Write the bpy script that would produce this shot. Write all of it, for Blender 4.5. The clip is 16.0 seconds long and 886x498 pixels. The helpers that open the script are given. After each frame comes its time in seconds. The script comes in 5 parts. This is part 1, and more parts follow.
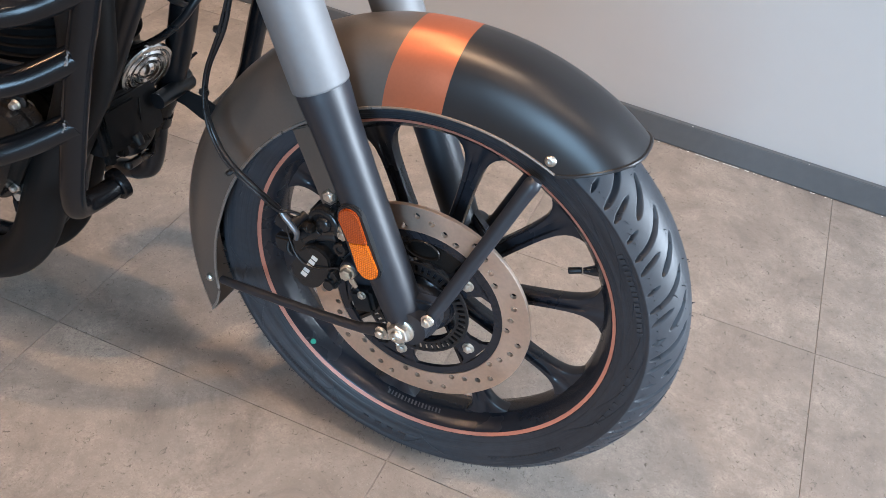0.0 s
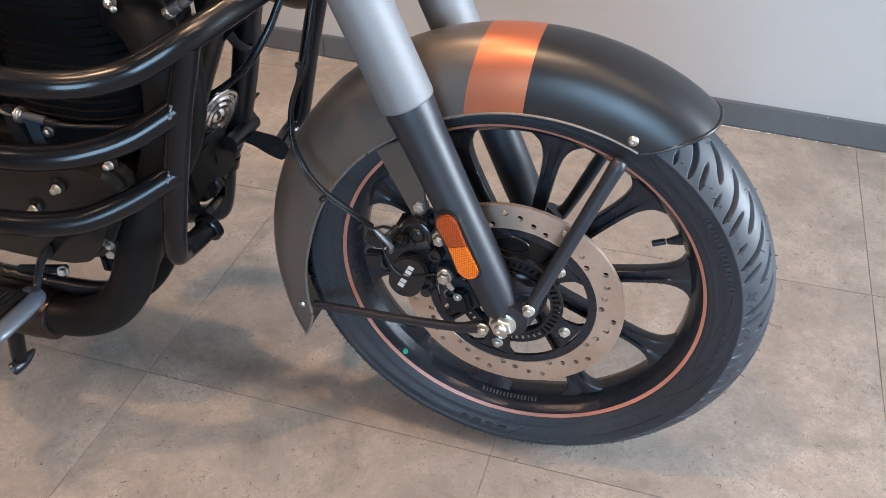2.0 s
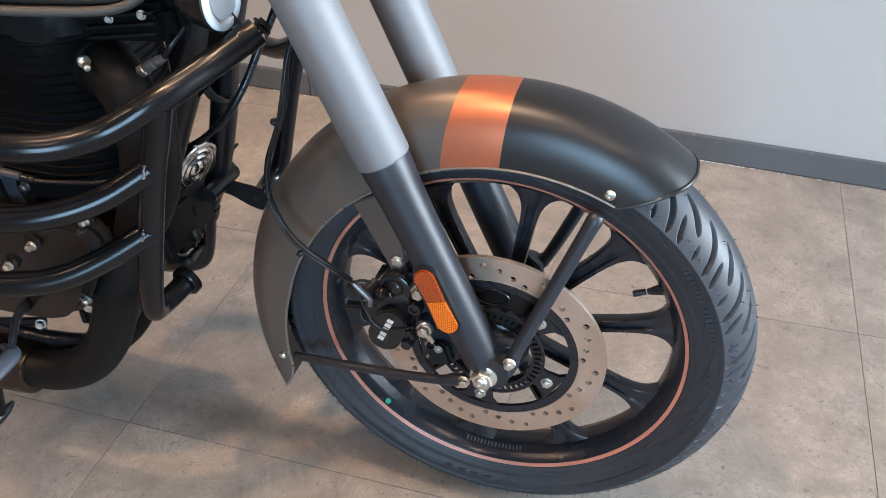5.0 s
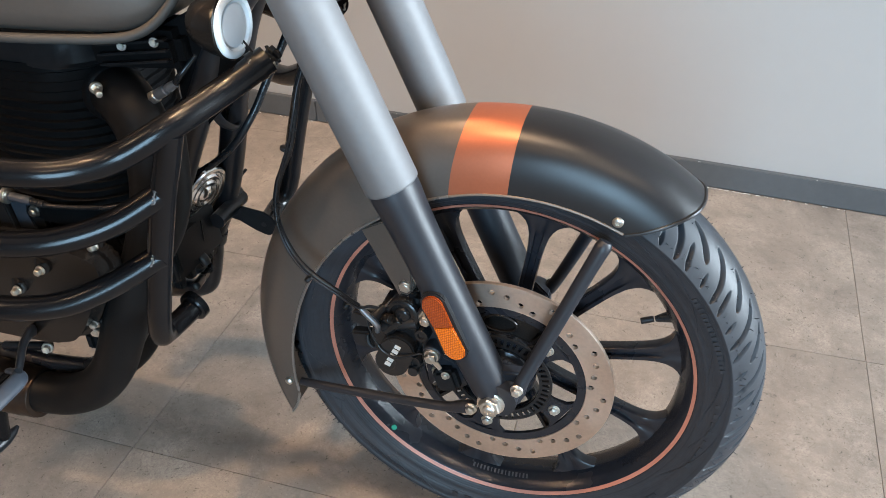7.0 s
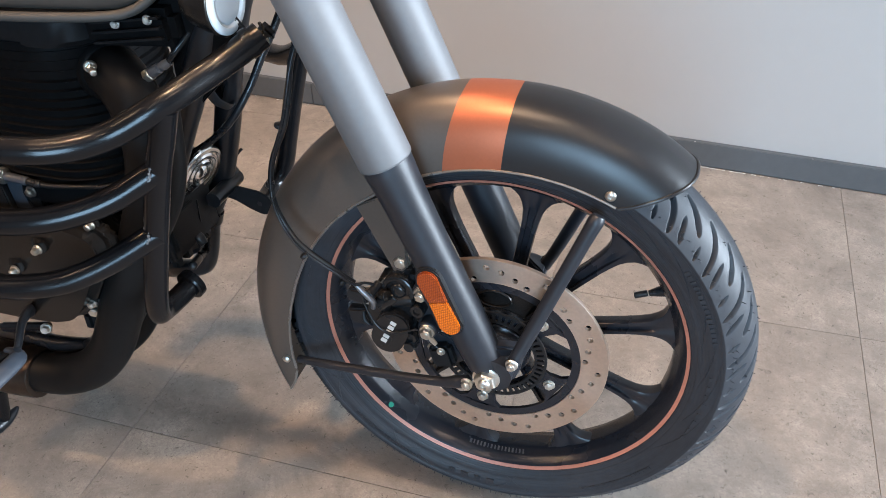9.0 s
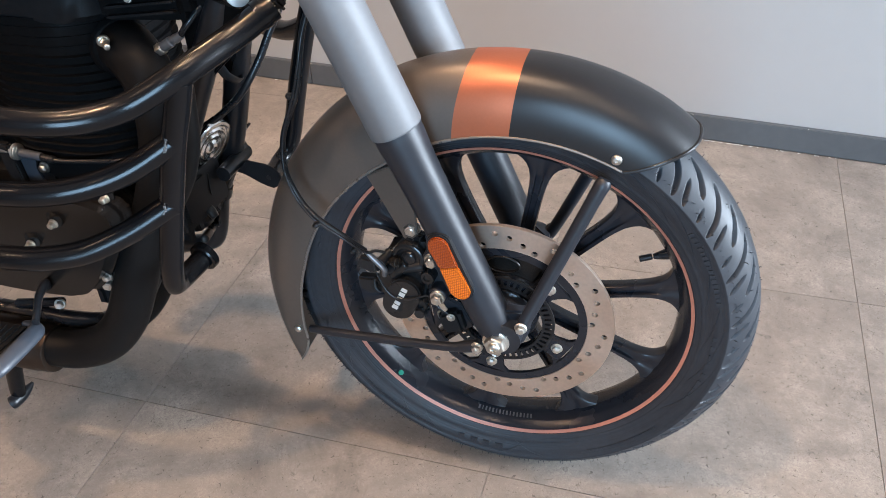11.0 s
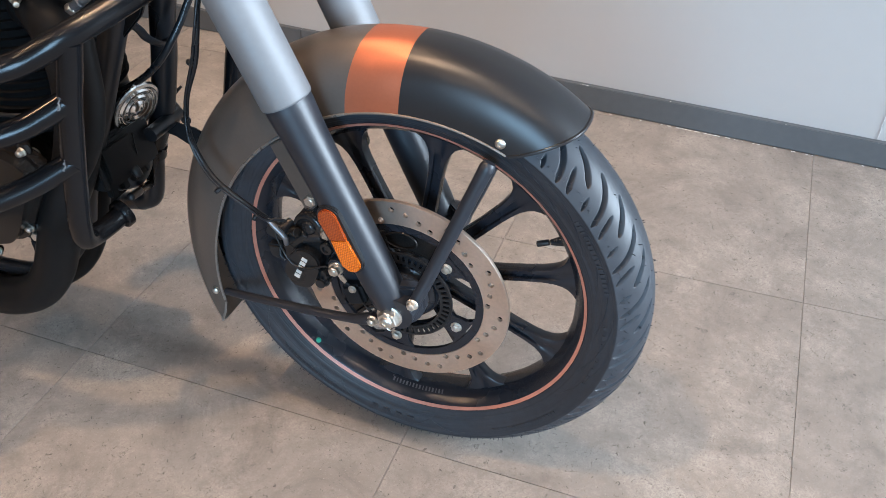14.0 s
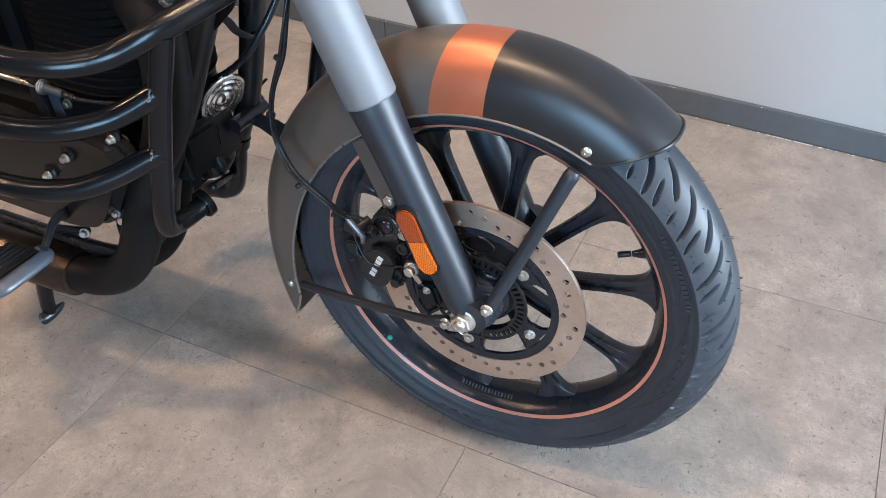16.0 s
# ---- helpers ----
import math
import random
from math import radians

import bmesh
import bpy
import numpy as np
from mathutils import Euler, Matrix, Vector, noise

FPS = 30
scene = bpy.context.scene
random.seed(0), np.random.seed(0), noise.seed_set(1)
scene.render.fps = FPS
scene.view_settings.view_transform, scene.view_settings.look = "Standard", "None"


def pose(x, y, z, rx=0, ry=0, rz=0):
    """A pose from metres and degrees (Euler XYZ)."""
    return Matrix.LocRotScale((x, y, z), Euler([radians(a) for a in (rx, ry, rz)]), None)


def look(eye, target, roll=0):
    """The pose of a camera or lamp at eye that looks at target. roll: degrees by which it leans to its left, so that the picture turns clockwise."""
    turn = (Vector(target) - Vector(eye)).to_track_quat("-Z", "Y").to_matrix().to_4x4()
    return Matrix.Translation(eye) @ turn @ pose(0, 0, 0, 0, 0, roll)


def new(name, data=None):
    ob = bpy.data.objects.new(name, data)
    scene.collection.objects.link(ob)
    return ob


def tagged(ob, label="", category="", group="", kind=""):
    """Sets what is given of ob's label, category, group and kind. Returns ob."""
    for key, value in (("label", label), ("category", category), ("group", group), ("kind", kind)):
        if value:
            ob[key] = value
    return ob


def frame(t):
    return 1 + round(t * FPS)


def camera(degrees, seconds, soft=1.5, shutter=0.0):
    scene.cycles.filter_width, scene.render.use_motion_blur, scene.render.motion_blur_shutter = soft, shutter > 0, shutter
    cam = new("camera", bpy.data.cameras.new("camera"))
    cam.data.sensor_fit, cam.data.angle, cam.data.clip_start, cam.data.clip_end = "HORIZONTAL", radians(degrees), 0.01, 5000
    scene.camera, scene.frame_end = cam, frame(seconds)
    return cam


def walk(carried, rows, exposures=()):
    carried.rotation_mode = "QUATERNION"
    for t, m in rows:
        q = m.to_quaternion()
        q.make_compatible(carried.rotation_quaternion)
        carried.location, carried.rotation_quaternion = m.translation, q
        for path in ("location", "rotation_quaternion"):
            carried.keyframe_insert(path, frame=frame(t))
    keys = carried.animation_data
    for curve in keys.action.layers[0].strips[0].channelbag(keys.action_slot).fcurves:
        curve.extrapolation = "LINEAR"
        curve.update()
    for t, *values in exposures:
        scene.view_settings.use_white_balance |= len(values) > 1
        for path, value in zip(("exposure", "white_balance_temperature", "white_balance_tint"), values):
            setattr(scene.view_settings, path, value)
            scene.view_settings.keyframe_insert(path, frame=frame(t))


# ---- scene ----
cam = camera(55.8, 16.0, 0.6)
PATH = [
    (0, (0.381, 0.569, 1.081), (-0.121, 2.012, -0.209), 6.5),
    (0.5, (0.366, 0.536, 1.093), (-0.143, 1.978, -0.197), 2.5),
    (1, (0.34, 0.499, 1.096), (-0.169, 1.949, -0.184), -0.2),
    (1.5, (0.311, 0.48, 1.098), (-0.195, 1.937, -0.175), -1.1),
    (2, (0.288, 0.478, 1.096), (-0.213, 1.944, -0.168), -1.8),
    (2.5, (0.28, 0.488, 1.093), (-0.217, 1.961, -0.165), -2.3),
    (3, (0.276, 0.501, 1.092), (-0.217, 1.977, -0.165), -2.5),
    (3.5, (0.283, 0.518, 1.1), (-0.206, 1.995, -0.157), -2.5),
    (4, (0.294, 0.521, 1.108), (-0.196, 2.003, -0.142), -2.5),
    (4.5, (0.299, 0.512, 1.116), (-0.194, 2.006, -0.12), -2.3),
    (7, (0.293, 0.509, 1.121), (-0.221, 2.047, -0.05), -2.0),
    (7.5, (0.294, 0.51, 1.119), (-0.219, 2.043, -0.059), -2.1),
    (8, (0.297, 0.508, 1.118), (-0.216, 2.037, -0.066), -2.2),
    (8.5, (0.298, 0.503, 1.115), (-0.211, 2.029, -0.073), -2.2),
    (9, (0.302, 0.498, 1.114), (-0.205, 2.018, -0.082), -2.4),
    (11.5, (0.292, 0.459, 1.111), (-0.194, 1.956, -0.123), -3.1),
    (12, (0.303, 0.465, 1.114), (-0.178, 1.957, -0.128), -3.0),
    (12.5, (0.347, 0.476, 1.12), (-0.135, 1.962, -0.13), -3.0),
    (13, (0.404, 0.488, 1.122), (-0.083, 1.962, -0.139), -2.7),
    (13.5, (0.451, 0.506, 1.121), (-0.06, 1.962, -0.151), -1.7),
    (14, (0.473, 0.514, 1.117), (-0.098, 1.945, -0.158), -1.7),
    (14.5, (0.474, 0.519, 1.119), (-0.143, 1.928, -0.159), -1.8),
    (15, (0.468, 0.528, 1.12), (-0.164, 1.926, -0.163), -1.8),
    (15.5, (0.46, 0.531, 1.12), (-0.191, 1.916, -0.167), -1.7),
    (16, (0.455, 0.532, 1.12), (-0.264, 1.884, -0.167), -2.9),
]
TONE = [(0, 0.06, 6260, 10.0), (2, 0.06, 6350, 10.3), (4.5, 0.06, 6330, 10.0), (7, 0.03, 6500, 6.4), (8, 0.05, 6400, 8.2), (9, 0.05, 6350, 9.3), (11.5, 0.06, 6310, 10.3),
        (12.5, 0.06, 6240, 9.5), (13.5, 0.08, 6170, 8.6), (14, 0.08, 6120, 7.6), (14.5, 0.08, 6080, 7.4), (16, 0.11, 5980, 7.4)]
walk(cam, [(t, look(eye, target, roll)) for t, eye, target, roll in PATH], TONE)

# ---- world and lights ----
world = bpy.data.worlds.new("showroom_sky")
scene.world = world
world.use_nodes = True
wn = world.node_tree.nodes
sky = wn.new("ShaderNodeTexSky")
sky.sky_type, sky.sun_disc = "NISHITA", False
sky.sun_elevation, sky.sun_rotation = radians(40), radians(120)
world.node_tree.links.new(sky.outputs[0], wn["Background"].inputs[0])
wn["Background"].inputs[1].default_value = 0.08


def area_lamp(name, m, sx, sy, power, colour, round_lamp=False):
    data = bpy.data.lights.new(name, "AREA")
    data.shape = "ELLIPSE" if round_lamp else "RECTANGLE"
    data.size, data.size_y, data.energy, data.color = sx, sy, power, colour
    ob = new(name, data)
    ob.matrix_world = m
    return ob


# daylight through the two glazed openings; warm spots in the ceiling, none in view
area_lamp("window_light_front", pose(4.42, 1.45, 1.45, 90, 0, 90), 1.6, 2.3, 670, (0.76, 0.88, 1.0))
area_lamp("window_light_street", pose(0.80, -2.42, 1.25, 90, 0, 0), 1.1, 1.8, 135, (0.46, 0.73, 1.0))
# the last two of these are fill, added to hold the floor's brightness
for lx, ly_, e, d in ((0.20, 0.62, 18, 0.42), (0.1, -0.9, 8, 0.3), (-1.50, -0.30, 9, 0.30), (1.30, -0.20, 15, 0.30)):
    area_lamp("unseen_ceiling_light", pose(lx, ly_, 2.93), d, d, e, (1.0, 0.70, 0.47), True)
for ly_, power in ((0.15, 25), (-0.60, 21)):
    area_lamp("unseen_ceiling_light", look((-2.70, ly_, 2.90), (-0.50, 1.20, 0.4)), 0.30, 0.30, power, (1.0, 0.62, 0.36), True)
# two warm downlights: over the bike's near flank, and between the bike and the wall
for eye, aim, power, cone, soft_r in (((-0.35, 0.74, 2.93), (-0.45, 1.20, 0.0), 155, 80, 0.026), ((-1.00, 1.90, 2.93), (-0.45, 1.75, 0.0), 170, 62, 0.06)):
    beam = bpy.data.lights.new("ceiling_downlight", "SPOT")
    beam.energy, beam.color = power, (1.0, 0.62, 0.36)
    beam.spot_size, beam.spot_blend, beam.shadow_soft_size = radians(cone), 1.0, soft_r
    beam_ob = new("ceiling_downlight", beam)
    beam_ob.matrix_world = look(eye, aim)

# ---- materials ----


def material(name, colour, rough=0.5, metal=0.0, grain=0.0, scale=40.0, bump=0.0, bump_scale=300.0, rough_var=0.08, coat=0.0, spec=0.5):
    """A plain surface with colour variation at two scales, uneven gloss and fine relief."""
    m = bpy.data.materials.new(name)
    m.use_nodes = True
    n, link = m.node_tree.nodes, m.node_tree.links.new
    b = n["Principled BSDF"]
    b.inputs["Metallic"].default_value = metal
    b.inputs["Coat Weight"].default_value = coat
    b.inputs["Specular IOR Level"].default_value = spec
    b.inputs["Coat Roughness"].default_value = 0.12
    co = n.new("ShaderNodeTexCoord")
    big, small = n.new("ShaderNodeTexNoise"), n.new("ShaderNodeTexNoise")
    big.inputs["Scale"].default_value, small.inputs["Scale"].default_value = scale * 0.25, scale * 4
    big.inputs["Detail"].default_value, small.inputs["Detail"].default_value = 4, 5
    for t in (big, small):
        link(co.outputs["Object"], t.inputs["Vector"])
    add = n.new("ShaderNodeMath")
    add.operation = "ADD"
    link(big.outputs["Fac"], add.inputs[0])
    link(small.outputs["Fac"], add.inputs[1])
    ramp = n.new("ShaderNodeMapRange")
    ramp.inputs["From Min"].default_value, ramp.inputs["From Max"].default_value = 0.6, 1.4
    ramp.inputs["To Min"].default_value, ramp.inputs["To Max"].default_value = 1 - grain, 1 + grain
    link(add.outputs[0], ramp.inputs["Value"])
    mul = n.new("ShaderNodeVectorMath")
    mul.operation = "SCALE"
    mul.inputs[0].default_value = colour
    link(ramp.outputs[0], mul.inputs["Scale"])
    link(mul.outputs[0], b.inputs["Base Color"])
    rr = n.new("ShaderNodeMapRange")
    rr.inputs["From Min"].default_value, rr.inputs["From Max"].default_value = 0.3, 0.7
    rr.inputs["To Min"].default_value, rr.inputs["To Max"].default_value = max(rough - rough_var, 0.02), min(rough + rough_var, 1)
    link(big.outputs["Fac"], rr.inputs["Value"])
    link(rr.outputs[0], b.inputs["Roughness"])
    if bump:
        fine, bp = n.new("ShaderNodeTexNoise"), n.new("ShaderNodeBump")
        fine.inputs["Scale"].default_value, fine.inputs["Detail"].default_value = bump_scale, 3
        link(co.outputs["Object"], fine.inputs["Vector"])
        bp.inputs["Strength"].default_value, bp.inputs["Distance"].default_value = bump, 0.001
        link(fine.outputs["Fac"], bp.inputs["Height"])
        link(bp.outputs[0], b.inputs["Normal"])
    return m


BLACK_SATIN = material("satin_black_paint", (0.010, 0.0105, 0.0125), 0.30, 0.0, 0.25, 20, 0.08, 900, 0.05, spec=0.4)
GUARD_BLACK = material("powder_coated_black_tube", (0.0041, 0.0042, 0.0049), 0.21, 0.0, 0.2, 20, 0.006, 1200, 0.03, spec=0.29)
FORK_BLACK = material("matte_black_fork", (0.0112, 0.0132, 0.0184), 0.45, 0.0, 0.2, 20, 0.02, 900, 0.04)
WHEEL_BLACK = material("cast_wheel_black", (0.0115, 0.0134, 0.0185), 0.25, 0.0, 0.2, 30, 0.03, 600, 0.06, spec=0.42)
FIN_BLACK = material("cylinder_black_paint", (0.0056, 0.0056, 0.0060), 0.50, 0.0, 0.3, 30, 0.25, 500, 0.10, spec=0.045)
ENGINE_BLACK = material("engine_black_enamel", (0.0098, 0.0100, 0.0110), 0.50, 0.0, 0.3, 30, 0.25, 500, 0.10, spec=0.15)
COVER_BLACK = material("engine_cover_black", (0.0090, 0.0082, 0.0078), 0.24, 0.0, 0.2, 12, 0.012, 300, 0.05, spec=0.27)
EXHAUST_BLACK = material("matte_black_exhaust", (0.0068, 0.0064, 0.0064), 0.46, 0.0, 0.2, 20, 0.15, 600, 0.06, spec=0.10)
BRONZE_PIPE = material("heat_tinted_silencer", (0.048, 0.033, 0.025), 0.33, 0.8, 0.35, 20, 0.1, 600, 0.08)
PLASTIC_BLACK = material("black_plastic", (0.0105, 0.0108, 0.012), 0.40, 0.0, 0.2, 30, 0.2, 700, spec=0.3)
CALIPER_BLACK = material("caliper_black_coat", (0.0085, 0.009, 0.010), 0.24, 0.0, 0.2, 40, 0.03, 700, 0.06, spec=0.45)
SPACER_GREY = material("dark_grey_spacer", (0.018, 0.020, 0.025), 0.22, 0.2, 0.15, 60, 0.08, 900, 0.06)
RUBBER = material("black_rubber_hose", (0.010, 0.011, 0.013), 0.28, 0.0, 0.2, 30, 0.1, 600, spec=0.4)
SILVER = material("satin_silver_fork_cover", (0.152, 0.155, 0.161), 0.60, 0.35, 0.06, 30, 0.05, 1500, 0.04)
GREY_PAINT = material("matte_gunmetal_paint", (0.116, 0.100, 0.088), 0.37, 0.50, 0.06, 60, 0.05, 2500, 0.03)
MATTE_BLACK = material("matte_black_fender_paint", (0.0122, 0.0124, 0.0138), 0.34, 0.0, 0.12, 60, 0.05, 2500, 0.03, spec=0.42)
COPPER = material("copper_paint", (0.44, 0.138, 0.070), 0.40, 0.65, 0.05, 80, 0.05, 2500, 0.03)
COPPER_LINE = material("copper_rim_stripe", (0.42, 0.170, 0.118), 0.45, 0.1, 0.12, 80)
STEEL = material("zinc_plated_steel", (0.60, 0.575, 0.53), 0.34, 1.0, 0.15, 120, 0.1, 900, 0.08)
CHROME = material("chrome", (0.86, 0.85, 0.83), 0.17, 1.0, 0.05, 60, 0.0, 300, 0.04)
DISC_STEEL = material("brushed_disc_steel", (0.61, 0.495, 0.415), 0.41, 1.0, 0.10, 60, 0.10, 900, 0.06)
TYRE = material("tyre_rubber", (0.0150, 0.0174, 0.0222), 0.50, 0.0, 0.30, 25, 0.10, 900, 0.10, spec=0.42)


def tyre_lines(m):
    """Fine mould lines that run round the axle, broken up by noise."""
    n, link = m.node_tree.nodes, m.node_tree.links.new
    co = n.new("ShaderNodeTexCoord")
    sub, flat, ln = n.new("ShaderNodeVectorMath"), n.new("ShaderNodeVectorMath"), n.new("ShaderNodeVectorMath")
    sub.operation, flat.operation, ln.operation = "SUBTRACT", "MULTIPLY", "LENGTH"
    sub.inputs[1].default_value, flat.inputs[1].default_value = (0, 0, 0.331), (1, 0, 1)
    link(co.outputs["Object"], sub.inputs[0])
    link(sub.outputs[0], flat.inputs[0])
    link(flat.outputs[0], ln.inputs[0])
    comb, tex, bp = n.new("ShaderNodeCombineXYZ"), n.new("ShaderNodeTexNoise"), n.new("ShaderNodeBump")
    link(ln.outputs["Value"], comb.inputs[0])
    tex.inputs["Scale"].default_value, tex.inputs["Detail"].default_value = 420, 3
    link(comb.outputs[0], tex.inputs["Vector"])
    bp.inputs["Distance"].default_value = 0.0012
    side = n.new("ShaderNodeMapRange")
    side.inputs["From Min"].default_value, side.inputs["From Max"].default_value = 0.289, 0.293
    side.inputs["To Min"].default_value, side.inputs["To Max"].default_value = 0.85, 0.0
    link(ln.outputs["Value"], side.inputs["Value"])
    link(side.outputs[0], bp.inputs["Strength"])
    link(tex.outputs["Fac"], bp.inputs["Height"])
    b = n["Principled BSDF"]
    zone, pale = n.new("ShaderNodeMapRange"), n.new("ShaderNodeVectorMath")
    zone.inputs["From Min"].default_value, zone.inputs["From Max"].default_value = 0.2900, 0.2945
    zone.inputs["To Min"].default_value, zone.inputs["To Max"].default_value = 1.25, 1.26
    pale.operation = "SCALE"
    link(ln.outputs["Value"], zone.inputs["Value"])
    link(b.inputs["Base Color"].links[0].from_socket, pale.inputs[0])
    link(zone.outputs[0], pale.inputs["Scale"])
    link(pale.outputs[0], b.inputs["Base Color"])
    for one in b.inputs["Normal"].links:
        link(one.from_socket, bp.inputs["Normal"])
    link(bp.outputs[0], b.inputs["Normal"])


tyre_lines(TYRE)
BRONZE_EDGE = material("bronze_fender_edge", (0.19, 0.152, 0.122), 0.48, 0.5, 0.1, 60)
EDGE_GREY = material("pale_gunmetal_edge", (0.23, 0.215, 0.20), 0.30, 0.6, 0.1, 60)
WHITE_INK = material("white_print", (0.50, 0.50, 0.48), 0.6, 0.0, 0.05, 60)
GREEN_INK = material("green_paint_dot", (0.01, 0.25, 0.17), 0.6, 0.0, 0.1, 60)
GREY_INK = material("grey_casting_mark", (0.045, 0.045, 0.05), 0.5, 0.0, 0.05, 60)
CLEAR_LENS = material("frosted_lamp_lens", (0.70, 0.75, 0.78), 0.18, 0.0, 0.03, 40, 0.0, 300, 0.03, 0.5)
LENS_WHITE = material("white_diffuser", (0.66, 0.71, 0.75), 0.35, 0.0, 0.02, 40)
HOSE_END = material("dull_grey_fitting", (0.19, 0.19, 0.20), 0.35, 0.6, 0.1, 60)
PEG_GREY = material("grey_rubber_peg", (0.036, 0.043, 0.056), 0.42, 0.0, 0.1, 40, 0.2, 400)
TANK_LINE = material("tank_edge_grey", (0.050, 0.046, 0.041), 0.50, 0.0, 0.06, 40)


def reflector_material(name, scale, c1, c2):
    m = material(name, (0.80, 0.20, 0.015), 0.16, 0.0, 0.1, 60, 0.0, 300, 0.04, 0.4)
    n, link = m.node_tree.nodes, m.node_tree.links.new
    b = n["Principled BSDF"]
    co = n.new("ShaderNodeTexCoord")
    vor = n.new("ShaderNodeTexVoronoi")
    vor.inputs["Scale"].default_value = scale
    vor.inputs["Randomness"].default_value = 0.25
    link(co.outputs["Object"], vor.inputs["Vector"])
    mix = n.new("ShaderNodeMixRGB")
    mix.inputs[1].default_value, mix.inputs[2].default_value = c1, c2
    mr = n.new("ShaderNodeMapRange")
    mr.inputs["From Min"].default_value, mr.inputs["From Max"].default_value = 0.1, 0.75
    link(vor.outputs["Distance"], mr.inputs["Value"])
    link(mr.outputs[0], mix.inputs[0])
    link(mix.outputs[0], b.inputs["Base Color"])
    bp = n.new("ShaderNodeBump")
    bp.inputs["Strength"].default_value, bp.inputs["Distance"].default_value = 0.6, 0.001
    link(vor.outputs["Distance"], bp.inputs["Height"])
    link(bp.outputs[0], b.inputs["Normal"])
    return m


# one amber lens: the lower half's brighter sparkle is put into its colour
AMBER = reflector_material("amber_reflector", 430, (0.38, 0.060, 0.004, 1), (0.13, 0.014, 0.001, 1))
AMBER_LIT = reflector_material("amber_reflector_lit", 380, (0.86, 0.195, 0.006, 1), (0.25, 0.034, 0.002, 1))


def floor_material():
    """Cement-look vinyl tile: cloudy grey-beige with darker flecks and a faint sheen."""
    m = bpy.data.materials.new("cement_look_tile")
    m.use_nodes = True
    n, link = m.node_tree.nodes, m.node_tree.links.new
    b = n["Principled BSDF"]
    geo, info = n.new("ShaderNodeNewGeometry"), n.new("ShaderNodeObjectInfo")
    off = n.new("ShaderNodeVectorMath")
    off.operation = "MULTIPLY_ADD"
    link(info.outputs["Random"], off.inputs[0])
    off.inputs[1].default_value = (37, 53, 0)
    link(geo.outputs["Position"], off.inputs[2])

    def cloud(scale, detail, rough=0.6, warp=0.0):
        t = n.new("ShaderNodeTexNoise")
        t.inputs["Scale"].default_value, t.inputs["Detail"].default_value = scale, detail
        t.inputs["Roughness"].default_value, t.inputs["Distortion"].default_value = rough, warp
        link(off.outputs[0], t.inputs["Vector"])
        return t.outputs["Fac"]

    def mixed(fac, lo, hi, c1, c2):
        mr, mx = n.new("ShaderNodeMapRange"), n.new("ShaderNodeMixRGB")
        mr.inputs["From Min"].default_value, mr.inputs["From Max"].default_value = lo, hi
        link(fac, mr.inputs["Value"])
        link(mr.outputs[0], mx.inputs[0])
        for i, c in ((1, c1), (2, c2)):
            if isinstance(c, tuple):
                mx.inputs[i].default_value = (*c, 1)
            else:
                link(c, mx.inputs[i])
        return mx.outputs[0]

    base = mixed(cloud(3.2, 10, 0.68, 0.5), 0.30, 0.68, (0.202, 0.173, 0.149), (0.341, 0.294, 0.252))
    patch = mixed(cloud(11, 9, 0.72, 0.3), 0.34, 0.60, (0.182, 0.155, 0.133), base)
    light = mixed(cloud(7, 8, 0.70, 0.3), 0.56, 0.80, patch, (0.369, 0.317, 0.272))
    grain = mixed(cloud(170, 5, 0.72, 1.4), 0.33, 0.58, (0.198, 0.170, 0.146), light)
    dust = mixed(cloud(260, 4, 0.75, 1.1), 0.60, 0.82, grain, (0.414, 0.358, 0.307))
    worn = mixed(cloud(5, 10, 0.78, 0.8), 0.46, 0.66, (1.0, 1.0, 1.0), (0.74, 0.74, 0.75))
    soiled = n.new("ShaderNodeMixRGB")
    soiled.blend_type, soiled.inputs[0].default_value = "MULTIPLY", 1.0
    link(dust, soiled.inputs[1])
    link(worn, soiled.inputs[2])
    flecks = mixed(cloud(62, 8, 0.74, 1.2), 0.59, 0.66, soiled.outputs[0], (0.129, 0.110, 0.094))
    spots = mixed(cloud(118, 4, 0.66, 0.8), 0.635, 0.69, flecks, (0.099, 0.084, 0.070))
    b.inputs["Specular IOR Level"].default_value = 0.28
    link(spots, b.inputs["Base Color"])
    rr = n.new("ShaderNodeMapRange")
    rr.inputs["To Min"].default_value, rr.inputs["To Max"].default_value = 0.62, 0.80
    link(cloud(9, 4), rr.inputs["Value"])
    link(rr.outputs[0], b.inputs["Roughness"])
    bp = n.new("ShaderNodeBump")
    bp.inputs["Strength"].default_value, bp.inputs["Distance"].default_value = 0.45, 0.002
    link(cloud(75, 8, 0.75), bp.inputs["Height"])
    link(bp.outputs[0], b.inputs["Normal"])
    return m


TILE = floor_material()
# the unseen walls are kept dark so glossy black parts mirror less
UNSEEN_WALL_GREY = material("unseen_wall_dark_grey", (0.13, 0.132, 0.135), 0.65, 0.0, 0.015, 6, 0.10, 260, 0.05)
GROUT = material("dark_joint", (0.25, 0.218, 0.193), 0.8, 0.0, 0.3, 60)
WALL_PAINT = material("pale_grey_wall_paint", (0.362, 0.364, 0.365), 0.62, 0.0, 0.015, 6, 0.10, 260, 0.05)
SKIRTING = material("charcoal_skirting_board", (0.075, 0.082, 0.09), 0.55, 0.0, 0.10, 12, 0.12, 200, 0.06)
CAULK = material("white_plaster_crumbs", (0.72, 0.70, 0.66), 0.8, 0.0, 0.2, 60)
JOINT_FILL = material("grey_joint_filler", (0.50, 0.50, 0.50), 0.8, 0.0, 0.25, 60)
